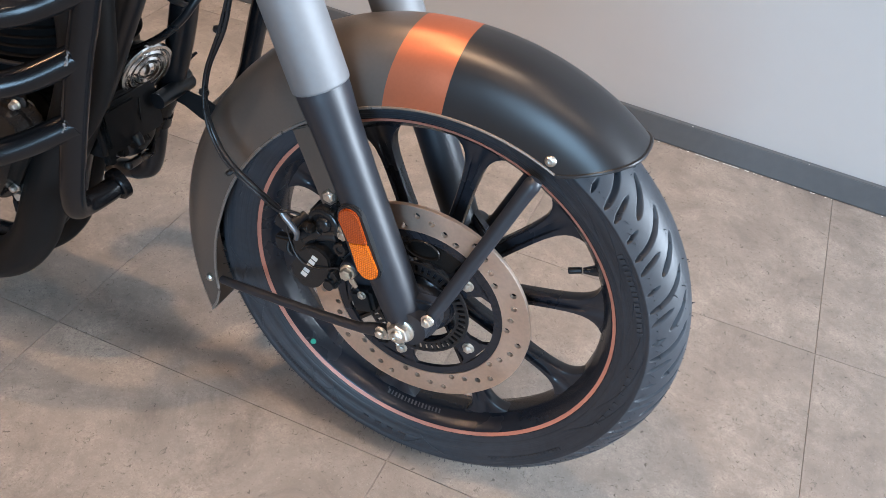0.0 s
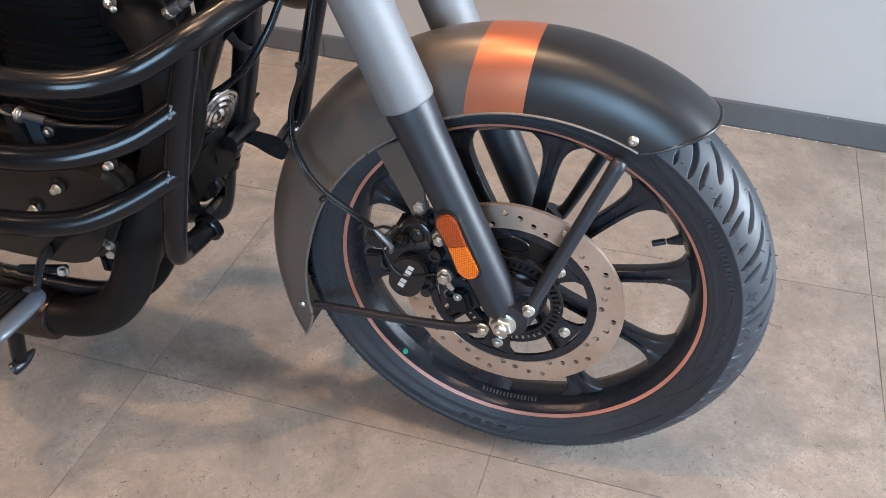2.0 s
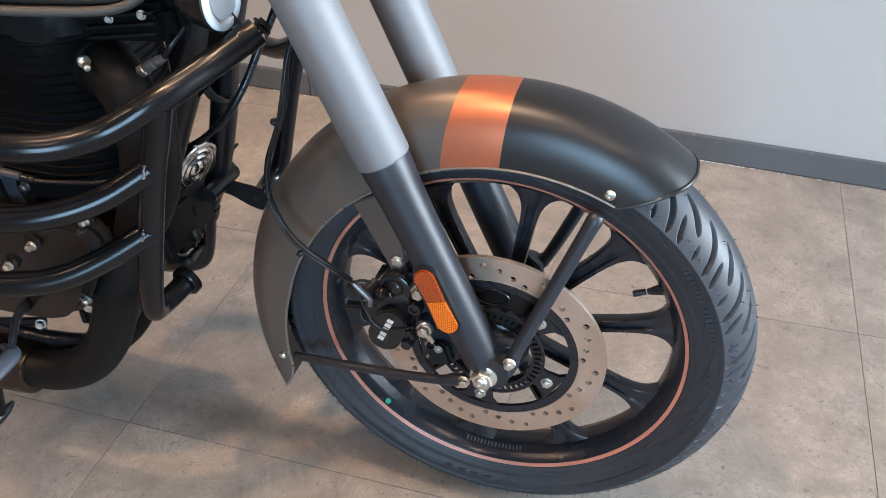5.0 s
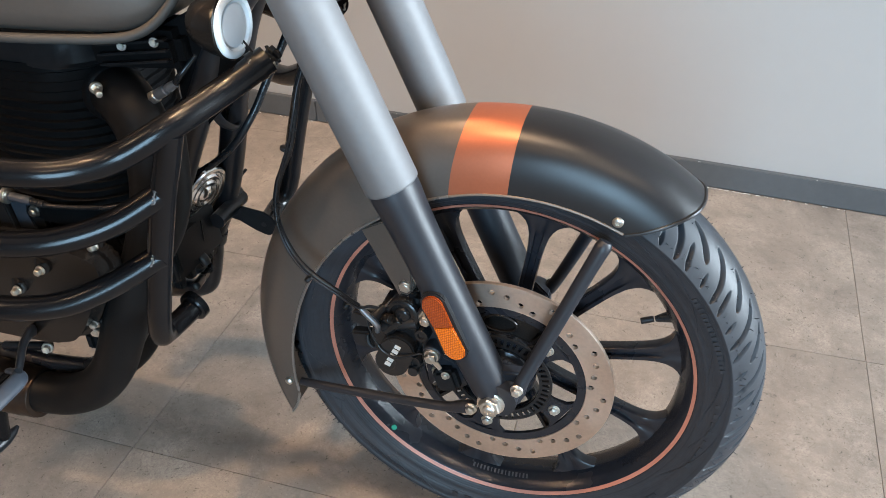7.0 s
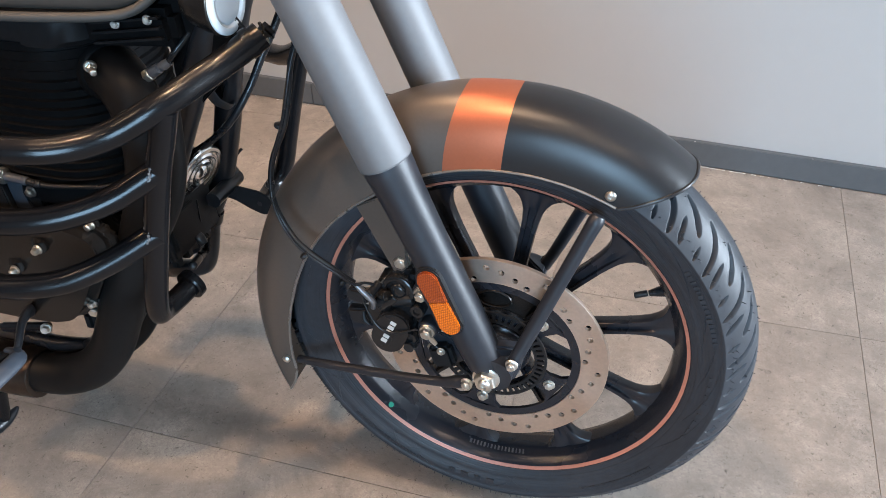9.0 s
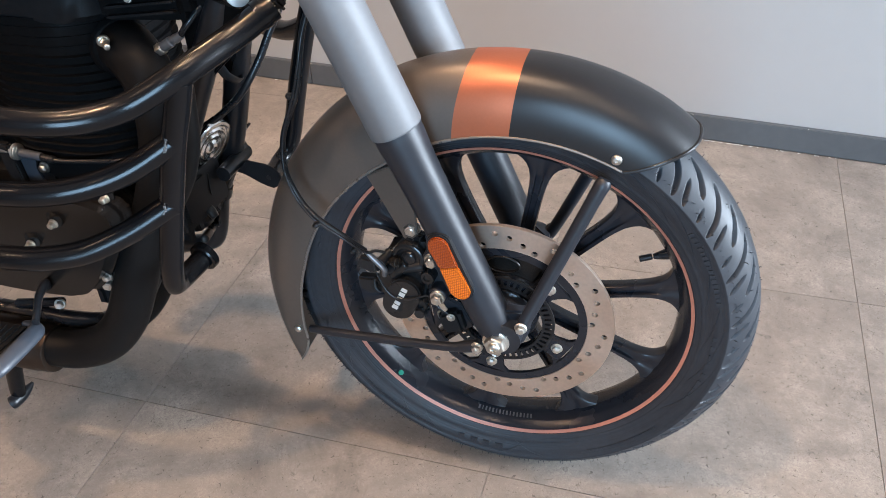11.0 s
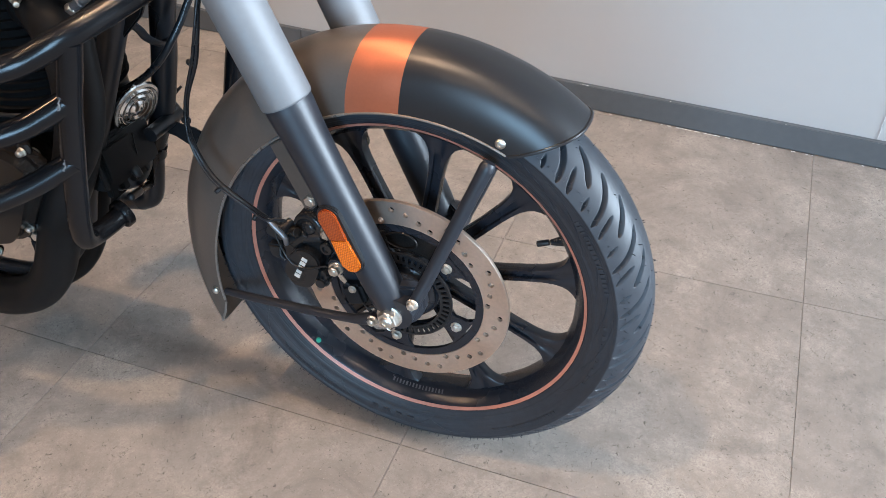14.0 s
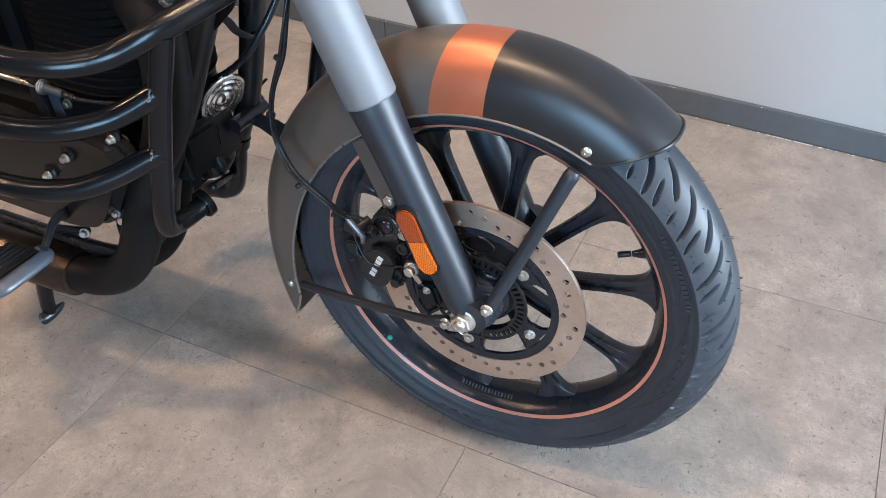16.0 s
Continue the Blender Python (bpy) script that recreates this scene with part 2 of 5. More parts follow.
# unseen ceiling, added to close the room; its dark tone dulls reflections
UNSEEN_CEILING_GREY = material("unseen_ceiling_dark_grey", (0.13, 0.13, 0.135), 0.8, 0.0, 0.02, 6)
FRAME_GREY = material("grey_window_frame", (0.25, 0.26, 0.27), 0.5, 0.2, 0.05, 20)
GLASS = bpy.data.materials.new("window_glass")
GLASS.use_nodes = True
gb = GLASS.node_tree.nodes["Principled BSDF"]
gb.inputs["Transmission Weight"].default_value, gb.inputs["Roughness"].default_value, gb.inputs["IOR"].default_value = 1.0, 0.0, 1.45

# ---- mesh helpers ----


def finish(ob, smooth=True, angle=40):
    if smooth:
        for p in ob.data.polygons:
            p.use_smooth = True
        ob.data.set_sharp_from_angle(angle=radians(angle))
    return ob


def part(name, bm, mat, parent=None, label="", smooth=True, angle=40):
    """Links a bmesh as one mesh object under a thing or under a part."""
    me = bpy.data.meshes.new(name)
    bmesh.ops.recalc_face_normals(bm, faces=bm.faces)
    bm.to_mesh(me)
    bm.free()
    for one in mat if isinstance(mat, (list, tuple)) else (mat,):
        me.materials.append(one)
    ob = new(name, me)
    ob.parent = parent
    if label:
        ob["label"] = label
    return finish(ob, smooth, angle)


def curve_points(pts, steps):
    """Catmull-Rom through the points."""
    p = [Vector(q) for q in pts]
    if len(p) < 3 or steps < 2:
        return p
    p = [2 * p[0] - p[1], *p, 2 * p[-1] - p[-2]]
    out = []
    for i in range(1, len(p) - 2):
        a, b, c, d = p[i - 1 : i + 3]
        for k in range(steps):
            t = k / steps
            out.append(0.5 * (2 * b + (c - a) * t + (2 * a - 5 * b + 4 * c - d) * t * t + (3 * b - a - 3 * c + d) * t ** 3))
    return [*out, p[-2]]


def tube(pts, r, seg=16, steps=6, bm=None, squash=1.0):
    """A round tube along the points; r is one radius or one for each point."""
    bm = bm or bmesh.new()
    path = curve_points(pts, steps)
    n = len(path)
    radii = [r] * n if isinstance(r, (int, float)) else [float(q) for q in np.interp(np.linspace(0, len(r) - 1, n), range(len(r)), r)]
    side = None
    rings = []
    for i, c in enumerate(path):
        d = (path[min(i + 1, n - 1)] - path[max(i - 1, 0)]).normalized()
        if side is None:
            side = d.orthogonal().normalized()
        side = (side - d * side.dot(d)).normalized()
        up = d.cross(side)
        rings.append([bm.verts.new(c + radii[i] * (math.cos(a) * side + squash * math.sin(a) * up)) for a in (2 * math.pi * k / seg for k in range(seg))])
    for a, b in zip(rings, rings[1:]):
        for k in range(seg):
            bm.faces.new((a[k], a[(k + 1) % seg], b[(k + 1) % seg], b[k]))
    bm.faces.new(rings[0][::-1])
    bm.faces.new(rings[-1])
    return bm


def lathe(profile, seg=96, centre=(0, 0), bm=None, closed=True, span=None):
    """Turns (radius, y) points round the axle's y axis through centre (x, z)."""
    bm = bm or bmesh.new()
    cx, cz = centre
    rings = []
    for k in range(seg):
        a = 2 * math.pi * k / seg
        rings.append([bm.verts.new((cx + r * math.cos(a), y, cz + r * math.sin(a))) for r, y in profile])
    m = len(profile)
    for k in range(seg):
        a, b = rings[k], rings[(k + 1) % seg]
        for i in range(m if closed else m - 1):
            j = (i + 1) % m
            bm.faces.new((a[i], a[j], b[j], b[i]))
    return bm


def plate(poly, y0, y1, bevel=0.0015, bm=None):
    """A flat plate: an outline in x and z, from y0 to y1, with bevelled edges."""
    own = bmesh.new()
    a = [own.verts.new((x, y0, z)) for x, z in poly]
    b = [own.verts.new((x, y1, z)) for x, z in poly]
    own.faces.new(a)
    own.faces.new(b[::-1])
    n = len(poly)
    for i in range(n):
        own.faces.new((a[i], b[i], b[(i + 1) % n], a[(i + 1) % n]))
    if bevel:
        bmesh.ops.bevel(own, geom=[e for e in own.edges], offset=bevel, segments=2, affect="EDGES", clamp_overlap=True)
    return merge(bm, own)


def merge(bm, own):
    if bm is None:
        return own
    me = bpy.data.meshes.new("joined")
    own.to_mesh(me)
    own.free()
    bm.from_mesh(me)
    bpy.data.meshes.remove(me)
    return bm


def block(centre, size, bevel=0.004, m=None, bm=None, segments=2):
    own = bmesh.new()
    bmesh.ops.create_cube(own, size=1)
    bmesh.ops.scale(own, vec=size, verts=own.verts)
    if bevel:
        bmesh.ops.bevel(own, geom=[e for e in own.edges], offset=bevel, segments=segments, affect="EDGES", clamp_overlap=True)
    if m is not None:
        bmesh.ops.transform(own, matrix=m, verts=own.verts)
    bmesh.ops.translate(own, vec=centre, verts=own.verts)
    return merge(bm, own)


def rod(p, q, r, seg=16, bm=None):
    """A straight rod with softened ends."""
    p, q = Vector(p), Vector(q)
    d = (q - p).normalized() * min(r * 0.25, (q - p).length * 0.3)
    return tube([p, p + d * 0.4, p + d, q - d, q - d * 0.4, q], [r * 0.8, r * 0.95, r, r, r * 0.95, r * 0.8], seg, 1, bm)


def bolt_mesh(p, d, r, h, bm=None):
    """A flanged hex bolt: washer, hexagon, domed end; it points along d."""
    p, d = Vector(p), Vector(d).normalized()
    bm = tube([p, p + d * h * 0.12, p + d * h * 0.28, p + d * h * 0.3], [r * 1.32, r * 1.34, r * 1.2, r * 0.9], 18, 1, bm)
    tube([p + d * h * 0.25, p + d * h * 0.86, p + d * h], [r, r, r * 0.82], 6, 1, bm)
    tube([p + d * h * 0.98, p + d * h * 1.06], [r * 0.55, r * 0.4], 12, 1, bm)
    return bm


def bolt(name, p, d, r, h, parent, mat=None, label=""):
    return part(name, bolt_mesh(p, d, r, h), mat or STEEL, parent, label, True, 30)


def turned(profile, centre, axis, seg=48, mat=None):
    """Turns (radius, height) points round an axis."""
    bm = bmesh.new()
    u = axis.orthogonal().normalized()
    v = axis.cross(u)
    rings = [[bm.verts.new(centre + axis * h + r * (math.cos(a) * u + math.sin(a) * v)) for a in (2 * math.pi * k / seg for k in range(seg))] for r, h in profile]
    for a, b in zip(rings, rings[1:]):
        for k in range(seg):
            bm.faces.new((a[k], a[(k + 1) % seg], b[(k + 1) % seg], b[k]))
    bm.faces.new(rings[0][::-1])
    bm.faces.new(rings[-1])
    return bm



# ---- the room ----
WALL_ANGLE = -4.45
WALL = pose(0, 2.450, 0, 0, 0, WALL_ANGLE)


def slab(name, size, centre, mat, m=None, parent=None, bevel=0.0):
    ob = part(name, block(centre, size, bevel), mat, parent, "", False)
    if m is not None:
        ob.matrix_world = m
    return ob


back = slab("wall_north", (11.0, 0.16, 3.0), (0, 0.08, 1.5), WALL_PAINT, WALL)
tagged(back, "pale grey painted plain showroom wall", "wall", kind="structure")
left = slab("wall_west", (0.16, 6.0, 3.0), (-4.6, 0.2, 1.5), UNSEEN_WALL_GREY)
tagged(left, "unseen dark grey side wall closing the room", "wall", kind="structure")


def wall_with_opening(name, length, height, lo, hi, sill, head, m):
    """A wall along local x with one glazed opening."""
    bm = block(((lo - length / 2) / 2, 0, height / 2), (lo + length / 2, 0.16, height), 0)
    block(((hi + length / 2) / 2, 0, height / 2), (length / 2 - hi, 0.16, height), 0, None, bm)
    block(((lo + hi) / 2, 0, (head + height) / 2), (hi - lo, 0.16, height - head), 0, None, bm)
    if sill > 0:
        block(((lo + hi) / 2, 0, sill / 2), (hi - lo, 0.16, sill), 0, None, bm)
    ob = part(name, bm, UNSEEN_WALL_GREY, None, "", False)
    ob.matrix_world = m
    return tagged(ob, "unseen dark grey wall with a wide glazed opening", "wall", kind="structure")


east_m = pose(4.6, -1.2, 0, 0, 0, 90)
south_m = pose(0, -2.6, 0)
wall_with_opening("wall_east", 7.6, 3.0, 1.85, 3.45, 0.25, 2.75, east_m)
wall_with_opening("wall_south", 9.4, 3.0, 0.22, 1.38, 0.30, 2.20, south_m)


def glazed_window(name, lo, hi, sill, head, m, panes):
    win = tagged(new(name), "grey framed shop window with clear glass", "window", kind="structure")
    win.matrix_world = m
    t = 0.06
    bm = block(((lo + hi) / 2, 0, sill + t / 2), (hi - lo, 0.09, t), 0.004)
    block(((lo + hi) / 2, 0, head - t / 2), (hi - lo, 0.09, t), 0.004, None, bm)
    step = (hi - lo) / panes
    for i in range(panes + 1):
        x = min(max(lo + i * step, lo + t / 2), hi - t / 2)
        block((x, 0, (sill + head) / 2), (t, 0.088, head - sill - 2 * t), 0.004, None, bm)
    part("window_frame", bm, FRAME_GREY, win, "", False)
    for i in range(panes):
        g = part("pane", block((lo + (i + 0.5) * step, 0, (sill + head) / 2), (step - t, 0.008, head - sill - 2 * t), 0), GLASS, win, "", False)
        g.visible_shadow = False
    return win


glazed_window("window_1", 1.85, 3.45, 0.25, 2.75, east_m, 2)
glazed_window("window_2", 0.22, 1.38, 0.30, 2.20, south_m, 2)
roof = slab("ceiling", (9.6, 8.6, 0.12), (0, -1.1, 3.06), UNSEEN_CEILING_GREY)
tagged(roof, "unseen dark grey ceiling closing the room", "ceiling", kind="structure")

SKIRT_H = 0.064
skirt = part("baseboard", bmesh.new(), SKIRTING, None)
skirt.matrix_world = WALL
tagged(skirt, "charcoal grey flat skirting board along the wall", "baseboard", kind="structure")
edges = (-4.4, -3.15, -0.745, 1.66, 4.2)
for a, b in zip(edges, edges[1:]):
    part("board", block(((a + b) / 2, -0.0075, SKIRT_H / 2 + 0.002), (b - a - 0.0015, 0.015, SKIRT_H), 0.0015), SKIRTING, skirt, "", False)

# ragged filled joint between two boards of the wall
joint_rng = random.Random(21)
bm = bmesh.new()
z = SKIRT_H + 0.004
while z < 2.98:
    h = joint_rng.uniform(0.004, 0.022)
    block((0.8065 + joint_rng.uniform(-0.0008, 0.0008), -0.0004, z + h / 2), (joint_rng.uniform(0.0006, 0.0022), joint_rng.uniform(0.0012, 0.0030), h), 0, None, bm)
    z += h + joint_rng.uniform(0.0, 0.004)
part("filled_joint", bm, JOINT_FILL, back, "ragged pale filler in the wall joint", False)

# white crumbs of filler along the foot of the skirting
rng = random.Random(5)
bm = bmesh.new()
for i in range(110):
    x = rng.uniform(-1.5, 1.6) if i < 60 else rng.gauss(0.42, 0.07)
    s = rng.uniform(0.0005, 0.0015)
    tube([(x - s * rng.uniform(1, 5), -0.017, 0.001), (x, -0.017 - s * 0.5, s * 0.8), (x + s * rng.uniform(1, 5), -0.0175, 0.001)], [s * 0.4, s * 0.7, s * 0.3], 5, 1, bm)
for i in range(16):
    x = rng.uniform(-1.2, 1.6)
    s = rng.uniform(0.0004, 0.0008)
    tube([(x - s * rng.uniform(2, 6), -0.012, SKIRT_H + 0.002), (x, -0.013, SKIRT_H + 0.002 + s * 0.6), (x + s * rng.uniform(2, 6), -0.012, SKIRT_H + 0.002)], [s * 0.4, s * 0.7, s * 0.3], 5, 1, bm)
crumbs = part("filler_crumbs", bm, CAULK)
crumbs.matrix_world = WALL
tagged(crumbs, "white filler crumbs lying along the skirting foot", "debris", kind="stuff")

# ---- the motorcycle ----
BIKE = pose(0.104, 1.340, 0, -1.5, 0, 0.4)
AX = 0.331
bike = new("motorcycle")
bike.matrix_world = BIKE
tagged(bike, "black and gunmetal cruiser motorcycle with copper fender stripe on showroom floor", "motorcycle")


def around(theta, r, y):
    """A point by its angle (degrees, forward is 0) and distance from the axle."""
    a = radians(theta)
    return (r * math.cos(a), y, AX + r * math.sin(a))


# wheel: rim with hub
RIM_C = (0, AX)
rim_profile = [(0.2560, -0.0385), (0.2585, -0.0370), (0.2585, -0.0345), (0.2490, -0.0310), (0.2440, -0.020), (0.2400, -0.006), (0.2400, 0.006), (0.2440, 0.020),
               (0.2490, 0.0310), (0.2585, 0.0345), (0.2585, 0.0370), (0.2560, 0.0385), (0.2515, 0.0383), (0.2445, 0.0335), (0.2425, 0.0300), (0.2375, 0.0255), (0.2365, 0.0225), (0.2310, 0.0150),
               (0.2290, 0.009), (0.2290, -0.009), (0.2310, -0.0150), (0.2365, -0.0225), (0.2375, -0.0255), (0.2425, -0.0300), (0.2445, -0.0335), (0.2515, -0.0383)]
wheel = part("front_wheel", lathe(rim_profile, 160, RIM_C), WHEEL_BLACK, bike, "black cast alloy front wheel with a copper rim line")
hub = lathe([(0.012, -0.053), (0.046, -0.053), (0.048, -0.050), (0.047, -0.040), (0.045, -0.026), (0.044, -0.014), (0.044, 0.014), (0.043, 0.020), (0.043, 0.046), (0.040, 0.050), (0.012, 0.050)], 64, RIM_C)
part("hub", hub, WHEEL_BLACK, wheel)
stripe = lathe([(0.2466, -0.0350), (0.2510, -0.0379), (0.2508, -0.0385), (0.2464, -0.0356)], 160, RIM_C)
part("rim_stripe", stripe, COPPER_LINE, wheel, "thin copper line round the rim")
stripe = lathe([(0.2466, 0.0350), (0.2510, 0.0379), (0.2508, 0.0385), (0.2464, 0.0356)], 120, RIM_C)
part("rim_stripe", stripe, COPPER_LINE, wheel, "thin copper line round the rim")


def spoke_mesh():
    """One cast spoke along +x: narrow waist, broad rounded root at the rim, a groove down its face."""
    bm = bmesh.new()
    stations = [(0.040, 0.0100, 0.017), (0.075, 0.0094, 0.016), (0.110, 0.0102, 0.0145), (0.140, 0.0100, 0.0140), (0.165, 0.0102, 0.0138), (0.185, 0.0112, 0.0138),
                (0.200, 0.0134, 0.0140), (0.211, 0.0170, 0.0146), (0.2190, 0.0220, 0.0152), (0.2250, 0.0290, 0.0156), (0.2305, 0.0385, 0.0158)]
    rows = []
    for r, w, t in stations:
        g = min(0.42 * w, 0.0060)
        deep = 0.0050 if r < 0.19 else 0.0030 if r < 0.205 else 0.0008
        t *= 0.80
        back = t * 0.50
        prof = [(-w, -t * 0.3), (-w * 0.95, -t * 0.90), (-w * 0.86, -t), (-g, -t), (-g * 0.78, -t + deep), (g * 0.78, -t + deep), (g, -t), (w * 0.86, -t), (w * 0.95, -t * 0.90), (w, -t * 0.3),
                (w, back * 0.4), (w * 0.93, back * 0.92), (w * 0.8, back), (-w * 0.8, back), (-w * 0.93, back * 0.92), (-w, back * 0.4)]
        rows.append([bm.verts.new((math.sqrt(max(r * r - z * z, 1e-6)) if r > 0.2 else r, y, z)) for z, y in prof])
    n = len(rows[0])
    for a, b in zip(rows, rows[1:]):
        for i in range(n):
            bm.faces.new((a[i], a[(i + 1) % n], b[(i + 1) % n], b[i]))
    bm.faces.new(rows[0])
    bm.faces.new(rows[-1][::-1])
    return bm


SPOKES = (12.3, 46.5, 80.0, 114.2, 152, 189, 225, 260, 297.3, 335.6)
first_spoke = None
for ang in SPOKES:
    if first_spoke is None:
        sp = first_spoke = part("spoke", spoke_mesh(), WHEEL_BLACK, wheel)
    else:
        sp = new("spoke", first_spoke.data)
        sp.parent = wheel
    sp.matrix_local = pose(0, 0, AX, 0, -ang, 0)

# valve
vb = tube([around(25.5, 0.231, 0.002), around(26, 0.2165, 0.000), around(26.5, 0.2085, -0.002)], [0.0085, 0.0056, 0.0036], 14, 3)
part("valve_stem", vb, RUBBER, wheel)
part("valve_cap", rod(around(26.7, 0.2075, -0.002), around(27.5, 0.191, -0.005), 0.0042, 14), PLASTIC_BLACK, wheel)

# tyre, with the tread grooves sunk into the rubber


def tyre_profile():
    """Points (r, y, tread) from the near bead over the crown to the far bead."""
    half = [(0.2500, -0.0360, 0), (0.2540, -0.0405, 0), (0.2575, -0.0412, 0), (0.2600, -0.0428, 0), (0.2640, -0.0448, 0), (0.2655, -0.0446, 0), (0.2700, -0.0470, 0), (0.2760, -0.0490, 0),
            (0.2775, -0.0498, 0), (0.2840, -0.0506, 0), (0.2880, -0.0508, 0), (0.2895, -0.0515, 0)]
    crown = []
    for k in range(191):
        u = k / 190
        a = radians(-73 + 146 * u)
        y = 0.0535 * math.sin(a) / math.sin(radians(73))
        r = 0.2935 + 0.0378 * (1 - abs(y / 0.0535) ** 2.15)
        crown.append((r, y, 1))
    return half + crown + [(r, -y, 0) for r, y, _ in half[::-1]]


def tyre_mesh():
    prof = tyre_profile()
    seg = 2000
    ang = np.arange(seg) * 2 * np.pi / seg
    r = np.array([p[0] for p in prof])
    y = np.array([p[1] for p in prof])
    tread = np.array([p[2] for p in prof])
    rr = np.repeat(r[None, :], seg, 0)
    s = y / 0.0535
    pitch = 2 * np.pi / 26
    depth = np.zeros_like(rr)

    def groove(shift, vs, degrees, width, side):
        """A curved groove on one side: angles at some distances (of the half width) from the crown line."""
        v = s * side
        a0, a1 = vs[0], vs[-1]
        t = np.clip((v - a0) / (a1 - a0), 0, 1)
        fit = np.polyfit(vs, degrees, min(len(vs) - 1, 2))
        line = np.radians(np.polyval(fit, v))
        slope = np.radians(np.polyval(np.polyder(fit), v)) * 0.32 / 0.0535
        ph = (ang[:, None] - shift - line[None, :] + pitch / 2) % pitch - pitch / 2
        w = width * np.sqrt(np.clip(np.minimum(t, 1 - t) * (a1 - a0) / 0.09, 0, 1)) * (0.85 + 0.3 * t)
        hit = np.clip((w[None, :] - np.abs(ph) * 0.32 / np.sqrt(1 + slope ** 2)[None, :]) / 0.0011, 0, 1)
        return hit * ((v > a0) & (v < a1))[None, :] * tread[None, :]

    # long, crown, shoulder and middle grooves of each pitch
    for side, shift in ((-1, 0.0), (1, pitch * 0.5)):
        depth = np.maximum(depth, groove(shift, (0.27, 0.467, 0.787, 0.975), (42.3, 38.7, 35.9, 34.3), 0.0032, side))
        depth = np.maximum(depth, groove(shift, (0.23, 0.437, 0.70), (35.8, 32.0, 28.4), 0.0031, side))
        depth = np.maximum(depth, groove(shift, (0.77, 0.965), (40.3, 39.1), 0.0026, side))
        depth = np.maximum(depth, groove(shift, (0.61, 0.83, 0.97), (33.5, 31.9, 30.6), 0.0029, side))
    rr = rr - 0.0095 * depth
    verts = np.stack([rr * np.cos(ang)[:, None], np.repeat(y[None, :], seg, 0), AX + rr * np.sin(ang)[:, None]], -1).reshape(-1, 3)
    m = len(prof)
    i = np.arange(seg)[:, None]
    j = np.arange(m - 1)[None, :]
    a = i * m + j
    b = ((i + 1) % seg) * m + j
    faces = np.stack([a, a + 1, b + 1, b], -1).reshape(-1, 4)
    me = bpy.data.meshes.new("tyre")
    me.from_pydata(verts.tolist(), [], faces.tolist())
    me.materials.append(TYRE)
    me.polygons.foreach_set("use_smooth", [True] * len(me.polygons))
    return me


tyre = new("tyre", tyre_mesh())
tyre.parent = wheel
tyre["label"] = "new black tyre with slanting tread grooves and rubber hairs"

# moulding hairs left on the new tyre
bm = bmesh.new()
rng = random.Random(11)
for k in range(620):
    th = k * 360 / 310 + rng.uniform(-1, 1)
    side = -1 if k % 2 else 1
    sy = side * rng.choice((0.044, 0.030, 0.018, 0.008)) if k % 3 else -0.047
    rr = 0.2935 + 0.0378 * (1 - abs(sy / 0.0535) ** 2.15)
    p = Vector(around(th, rr - 0.002, sy))
    out = (Vector(around(th, rr + 1, sy * (1 + 6 / 0.3))) - p).normalized()
    lean = Vector((rng.uniform(-0.4, 0.4), rng.uniform(-0.3, 0.3), rng.uniform(-0.4, 0.4)))
    ln = rng.uniform(0.002, 0.0065)
    tube([p, p + out * ln * 0.6, p + out * ln + lean * ln * 0.6], [0.0006, 0.0005, 0.0004], 4, 1, bm)
hairs = part("rubber_hair", bm, TYRE, wheel)
hairs["kind"] = "stuff"

# raised marks on the near sidewall, unreadable: plain bars
bm = bmesh.new()
rng = random.Random(3)


def sidewall_bars(th0, count, step, r0, h, thick):
    for k in range(count):
        th = th0 + k * step
        w = rng.uniform(0.35, 0.75) * step
        a, b, c, d = around(th - w / 2, r0, 0), around(th + w / 2, r0, 0), around(th + w / 2, r0 + h, 0), around(th - w / 2, r0 + h, 0)
        y = -0.0485 if r0 < 0.276 else -0.0507
        vs = [bm.verts.new((x, y - thick, z)) for x, _, z in (a, b, c, d)] + [bm.verts.new((x, y + 0.002, z)) for x, _, z in (a, b, c, d)]
        for q in ((0, 1, 2, 3), (0, 4, 5, 1), (1, 5, 6, 2), (2, 6, 7, 3), (3, 7, 4, 0)):
            bm.faces.new([vs[i] for i in q])


SIDE_R = [0.2575, 0.2600, 0.2640, 0.2655, 0.2700, 0.2760, 0.2775, 0.2840, 0.2880, 0.2895]
SIDE_Y = [-0.0412, -0.0428, -0.0448, -0.0446, -0.0470, -0.0490, -0.0498, -0.0506, -0.0508, -0.0515]
ribs = bmesh.new()


def sidewall_rib(th0, th1, r0, r1, bow):
    """A fine raised line that sweeps across the sidewall."""
    line = []
    for k in range(11):
        u = k / 10
        r = r0 + (r1 - r0) * u + bow * math.sin(math.pi * u)
        line.append(around(th0 + (th1 - th0) * u, r, float(np.interp(r, SIDE_R, SIDE_Y)) - 0.0001))
    tube(line, [0.0004, 0.0008, 0.0008, 0.0004], 6, 1, ribs)


for k in range(9):
    th = -32 + k * 14.5
    sidewall_rib(th, th + 24, 0.2640, 0.2885, 0.002)
for th in (-128, -119, -86, 205, 190):
    sidewall_rib(th, th + 9, 0.2640, 0.2885, 0.002)
    sidewall_rib(th + 3, th - 5, 0.2650, 0.2885, 0.002)
part("sidewall_rib", ribs, TYRE, wheel)["kind"] = "stuff"
sidewall_bars(-104, 4, 4.2, 0.2735, 0.013, 0.0020)
sidewall_bars(-140, 14, 1.3, 0.279, 0.006, 0.0008)
sidewall_bars(-22, 8, 3.4, 0.275, 0.011, 0.0018)
sidewall_bars(14, 16, 1.5, 0.279, 0.006, 0.0009)
